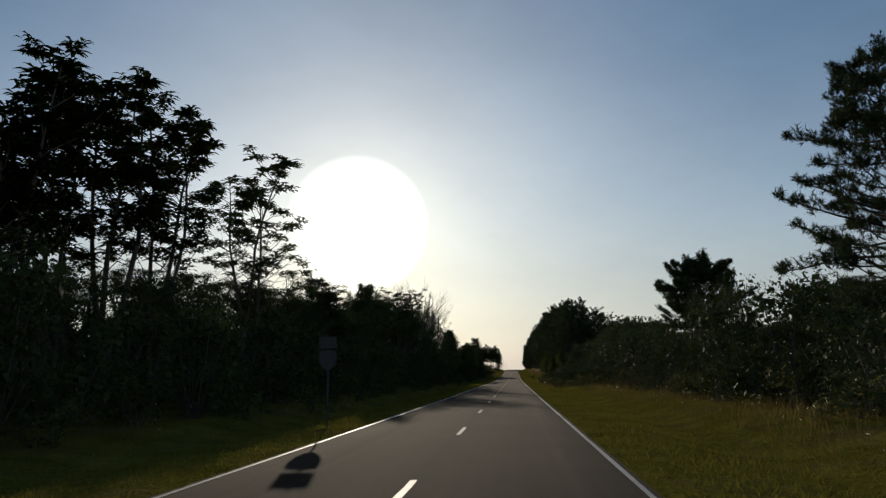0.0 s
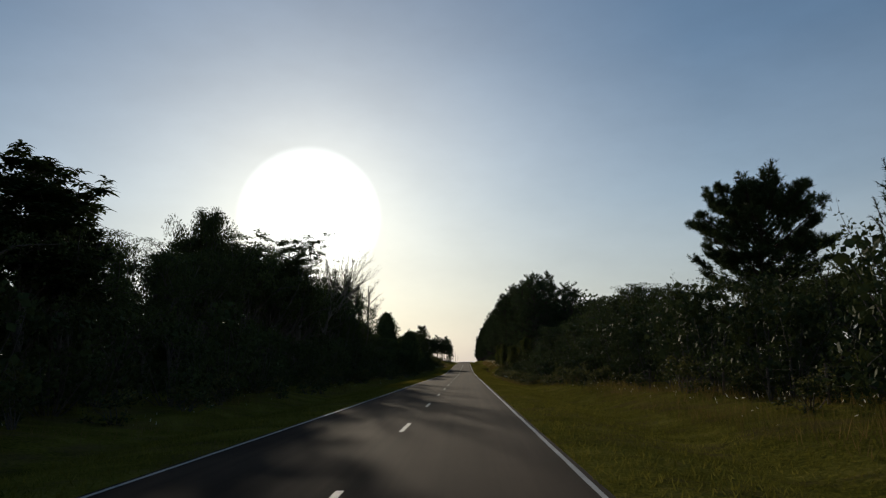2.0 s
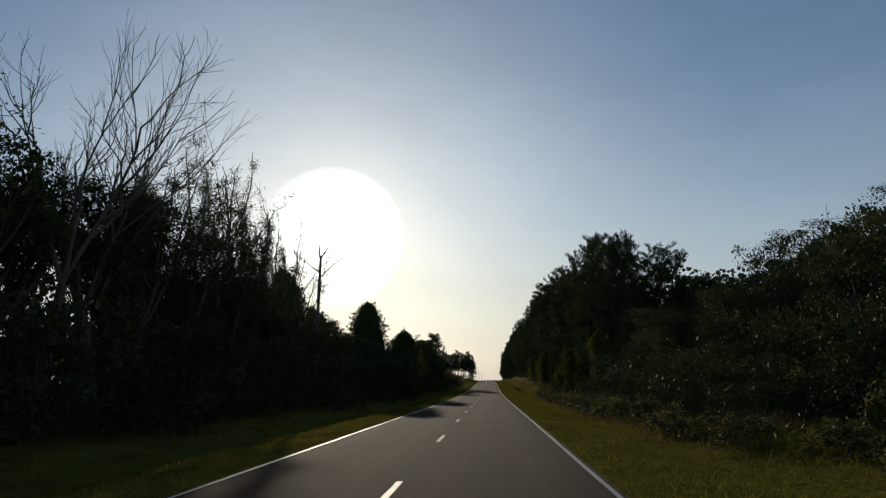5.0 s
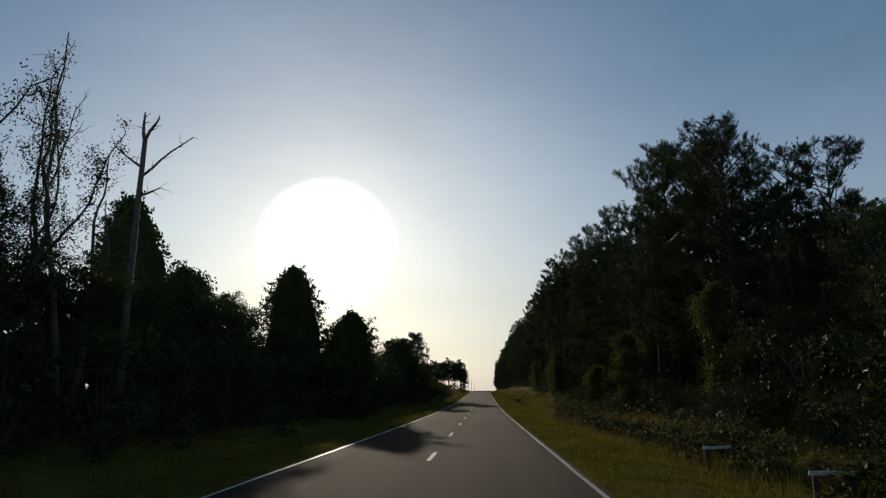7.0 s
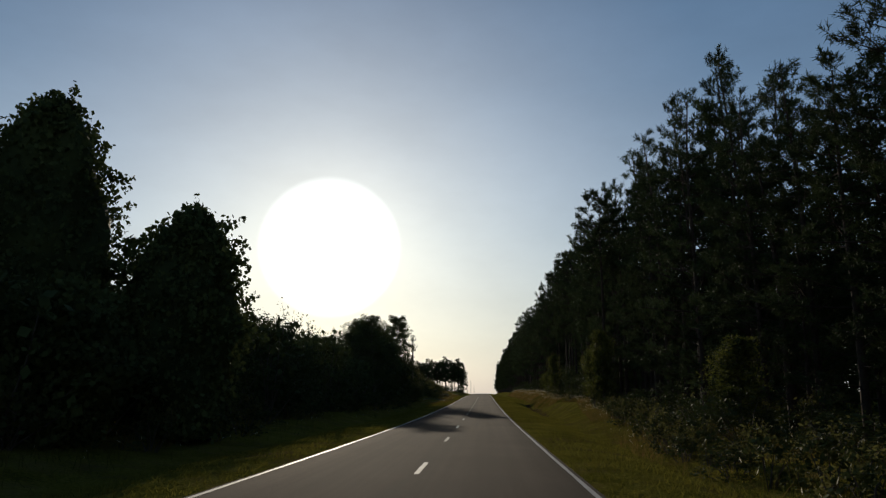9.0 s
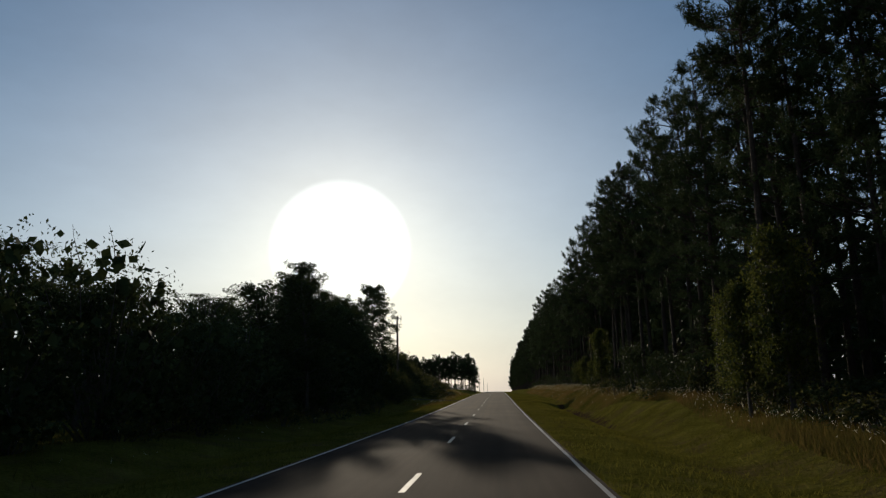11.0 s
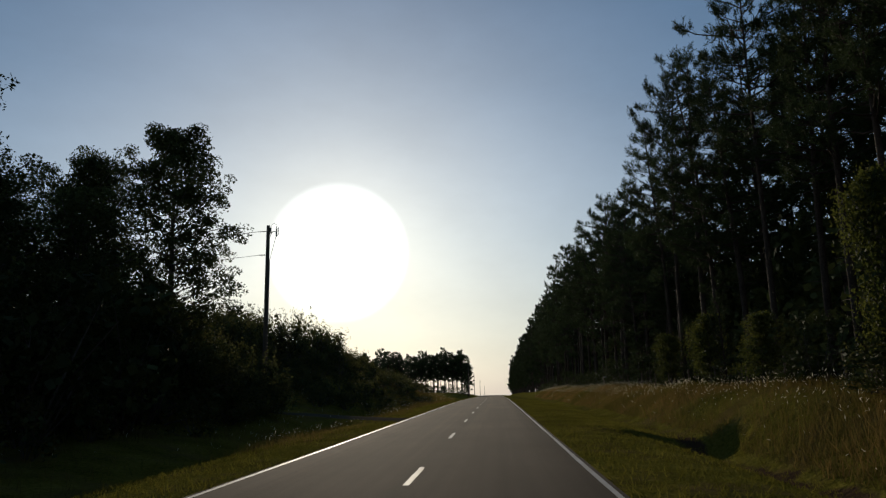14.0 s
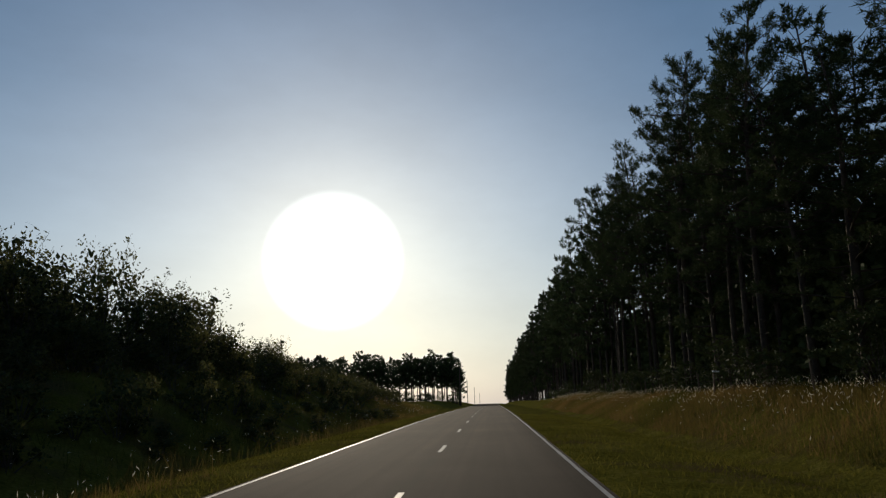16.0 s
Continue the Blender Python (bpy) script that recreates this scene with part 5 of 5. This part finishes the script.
# ---- roadside things ----
def pole_thing(x, y, h, fitted):
    ob = thing("utility_pole", "weathered wooden utility pole" + (" with insulators at its top" if fitted else " beside the far road"), "utility pole", "utility poles")
    s = Shape()
    zs = np.linspace(-0.5, h, 9)
    tube(s, np.stack([0.0 * zs, 0 * zs, zs], -1), np.linspace(0.17, 0.115, 9), 12)
    part("pole", s.mesh("pole", M_POLE, False), ob)
    if fitted:
        s = Shape()
        tube(s, [(0.1, 0, h - 0.55), (0.28, 0, h - 0.42), (0.52, 0, h - 0.42)], (0.03, 0.03, 0.03), 6)
        tube(s, [(0.1, 0, h - 0.75), (0.28, 0, h - 0.42)], (0.022, 0.022), 6)
        part("bracket", s.mesh("bracket", M_STEEL), ob)
        s = Shape()
        for k in range(6):
            tube(s, [(0.55, 0, h - 0.68 + 0.09 * k), (0.55, 0, h - 0.63 + 0.09 * k)], (0.075, 0.045), 10)
        tube(s, [(0.55, 0, h - 0.75), (0.55, 0, h - 0.08)], (0.03, 0.03), 8)
        part("cutout_fuse", s.mesh("cutout_fuse", M_INSUL), ob)
        s = Shape()
        tube(s, [(0.66, 0, h - 0.70), (0.70, 0, h - 0.12)], (0.025, 0.025), 6)
        part("fuse_tube", s.mesh("fuse_tube", M_STEEL), ob)
        s = Shape()
        tube(s, [(0.16, 0, h - 0.45), (0.16, 0, h - 0.15)], (0.06, 0.05), 8)
        part("post_insulator", s.mesh("post_insulator", M_INSUL), ob)
        for z in (h - 0.38, h - 1.95):
            s = Shape()
            for k in range(4):
                tube(s, [(-0.20 - 0.10 * k, 0, z), (-0.25 - 0.10 * k, 0, z)], (0.05, 0.035), 8)
            tube(s, [(-0.1, 0, z), (-0.65, 0, z)], (0.016, 0.016), 6)
            part("strain_insulator", s.mesh("strain_insulator", M_INSUL), ob)
        s = Shape()
        a = np.linspace(0, math.pi, 9)
        tube(s, np.stack([0.38 - 0.20 * np.cos(a), 0 * a, h - 0.12 + 0.25 * np.sin(a)], -1), [0.012] * 9, 4)
        tube(s, [(0.52, 0, h - 0.75), (0.42, 0, h - 1.2), (0.24, 0, h - 1.9), (0.13, 0, h - 2.4)], (0.02, 0.02, 0.02, 0.02), 5)
        part("jumper_wire", s.mesh("jumper_wire", M_WIRE), ob)
        s = Shape()
        tube(s, [(0.14, 0, h - 6.5), (0.14, 0, h - 2.4)], (0.03, 0.03), 6)
        part("riser_pipe", s.mesh("riser_pipe", M_STEEL), ob)
    ob.matrix_basis = Matrix.Translation((x, y, float(ground_z(x, y))))
    return ob


POLE_X, POLE_Y, POLE_TOP = -12.8, 320.8, 11.6
pole_h = POLE_TOP - float(ground_z(POLE_X, POLE_Y))
pole_thing(POLE_X, POLE_Y, pole_h, True)
for x, y, h in ((-9.4, 572, 13.0), (-9.6, 655, 11.5), (-9.8, 800, 11.5), (-9.8, 1000, 11.5)):
    pole_thing(x, y, h, False)
for z in (POLE_TOP - 0.38, POLE_TOP - 1.95):
    u = np.linspace(0, 1, 14)
    pts = np.stack([POLE_X - 0.65 - 62 * u, POLE_Y + 6 * u, z - 0.9 * u - 3.2 * u * (1 - u)], -1)
    s = Shape()
    tube(s, pts, [0.016] * 14, 5)
    tagged(new("power_line", s.mesh("power_line", M_WIRE)), "thin dark overhead power line tied to the pole", "cable", "power lines")


def sign_back(x, y):
    """A route marker seen from its back: two plates on one post."""
    ob = thing("road_sign", "route marker signs on one post, grey backs showing", "road sign")
    s = Shape()
    box(s, (0.06, 0.045, 3.6), (0, 0, 1.45), 0.006)
    part("post", s.mesh("post", M_SIGN_BACK), ob)
    s = Shape()
    box(s, (0.62, 0.012, 0.42), (0, -0.035, 2.98), 0.003)
    part("plate", s.mesh("plate", M_SIGN_BACK), ob)
    s = Shape()
    w = np.array([(-0.30, 0.30), (-0.34, 0.10), (-0.28, -0.14), (-0.12, -0.34), (0.12, -0.34), (0.28, -0.14), (0.34, 0.10), (0.30, 0.30), (0.0, 0.36)])
    n = len(w)
    v = np.concatenate([np.stack([w[:, 0], np.full(n, yy), w[:, 1] + 2.36], -1) for yy in (-0.041, -0.029)] + [np.array([[0, -0.041, 2.36], [0, -0.029, 2.36]])])
    tr = [(i, (i + 1) % n, 2 * n) for i in range(n)] + [(n + (i + 1) % n, n + i, 2 * n + 1) for i in range(n)]
    q = [(i, n + i, n + (i + 1) % n, (i + 1) % n) for i in range(n)]
    s.add(v, tr, q)
    part("shield_plate", s.mesh("shield_plate", M_SIGN_BACK), ob)
    ob.matrix_basis = Matrix.Translation((x, y, float(ground_z(x, y)))) @ Matrix.Rotation(radians(4), 4, "Z")


sign_back(-5.0, 25.6)


def marker(name, x, y, h, mat, cap, label):
    ob = thing(name, label, "post")
    s = Shape()
    box(s, (0.09, 0.09, h + 0.3), (0, 0, h / 2 - 0.15), 0.008)
    part("post", s.mesh("post", mat), ob)
    if cap:
        s = Shape()
        box(s, (0.34, 0.12, 0.08), (0.1, 0, h + 0.03), 0.02)
        part("cap", s.mesh("cap", M_WHITE), ob, "white cap")
    ob.matrix_basis = Matrix.Translation((x, y, float(ground_z(x, y)))) @ Matrix.Rotation(radians(3), 4, "Y")


marker("marker_post", 12.9, 353.5, 1.15, M_POLE, True, "wooden marker post with a white cap in tall grass")
marker("stake", 6.6, 136.5, 0.95, M_POLE, False, "short brown wooden stake on the verge")

def rail_barrier(x, y, turn):
    """A low wooden barrier at the lawn's edge: two posts under a short white rail."""
    ob = thing("low_barrier", "low weathered barrier with a short white rail in the grass", "barrier", "low barriers")
    for k in (-0.32, 0.32):
        s = Shape()
        box(s, (0.10, 0.10, 0.85), (k, 0, 0.13), 0.012)
        part("post", s.mesh("barrier_post", M_POLE), ob)
    s = Shape()
    box(s, (0.86, 0.06, 0.09), (0, -0.02, 0.60), 0.012)
    part("rail", s.mesh("barrier_rail", M_WHITE), ob, "white rail")
    ob.matrix_basis = Matrix.Translation((x, y, float(ground_z(x, y)))) @ Matrix.Rotation(radians(turn), 4, "Z")


rail_barrier(8.2, 150.2, -12)
rail_barrier(8.3, 157.6, 8)

# dirt drive leaving the road on the left
t = np.linspace(0, 1, 40)
cx = -3.70 - 18 * t
s = Shape()
rows = []
for w in (-1.0, -0.5, 0.0, 0.5, 1.0):
    wide = 1.75 + 1.6 * np.exp(-t * 14)
    px, py = cx, drive_y(-cx) + wide * w
    rows.append(np.stack([px, py, ground_z(px, py) + 0.05 - 0.07 * abs(w) ** 3], -1))
v = np.stack(rows, 1).reshape(-1, 3)
i, j = np.meshgrid(np.arange(39), np.arange(4), indexing="ij")
s.add(v, None, np.stack([i * 5 + j, (i + 1) * 5 + j, (i + 1) * 5 + j + 1, i * 5 + j + 1], -1).reshape(-1, 4))
tagged(new("driveway", s.mesh("driveway", M_DIRT, False)), "packed dirt drive climbing the bank from the road", "driveway", kind="structure")

# wire fences along the right-hand bank
def wire_fence(x0, ys, lifts, label):
    fence = thing("wire_fence", label, "fence", "wire fences")
    for k, y in enumerate(ys):
        x = x0 + 0.12 * math.sin(k * 1.7)
        s = Shape()
        z = float(ground_z(x, y))
        lean = 0.05 * math.sin(k * 2.3)
        tube(s, [(x, y, z - 0.3), (x + lean * 0.6, y, z + 0.7), (x + lean, y, z + 1.3)], (0.06, 0.055, 0.05), 7)
        part("post", s.mesh("fence_post", M_POLE), fence)
    for lift in lifts:
        s = Shape()
        pts = []
        for k, y in enumerate(ys):
            x = x0 + 0.12 * math.sin(k * 1.7) + 0.05 * math.sin(k * 2.3) * lift / 1.3 - 0.06
            pts.append((x, y, float(ground_z(x, y)) + lift))
            if k + 1 < len(ys):
                half = (ys[k + 1] - y) / 2
                pts.append((x, y + half, float(ground_z(x, y + half)) + lift - 0.04))
        tube(s, pts, [0.0045] * len(pts), 4)
        part("wire", s.mesh("fence_wire", M_WIRE), fence)


wire_fence(13.9, [292 + 5.2 * k for k in range(30)], (0.45, 0.8, 1.15), "sagging wire fence on wooden posts along the bank")
wire_fence(13.4, [44 + 4.6 * k for k in range(17)], (0.3, 0.6, 0.9, 1.2), "dark wire fence on wooden posts before the hedgerow")
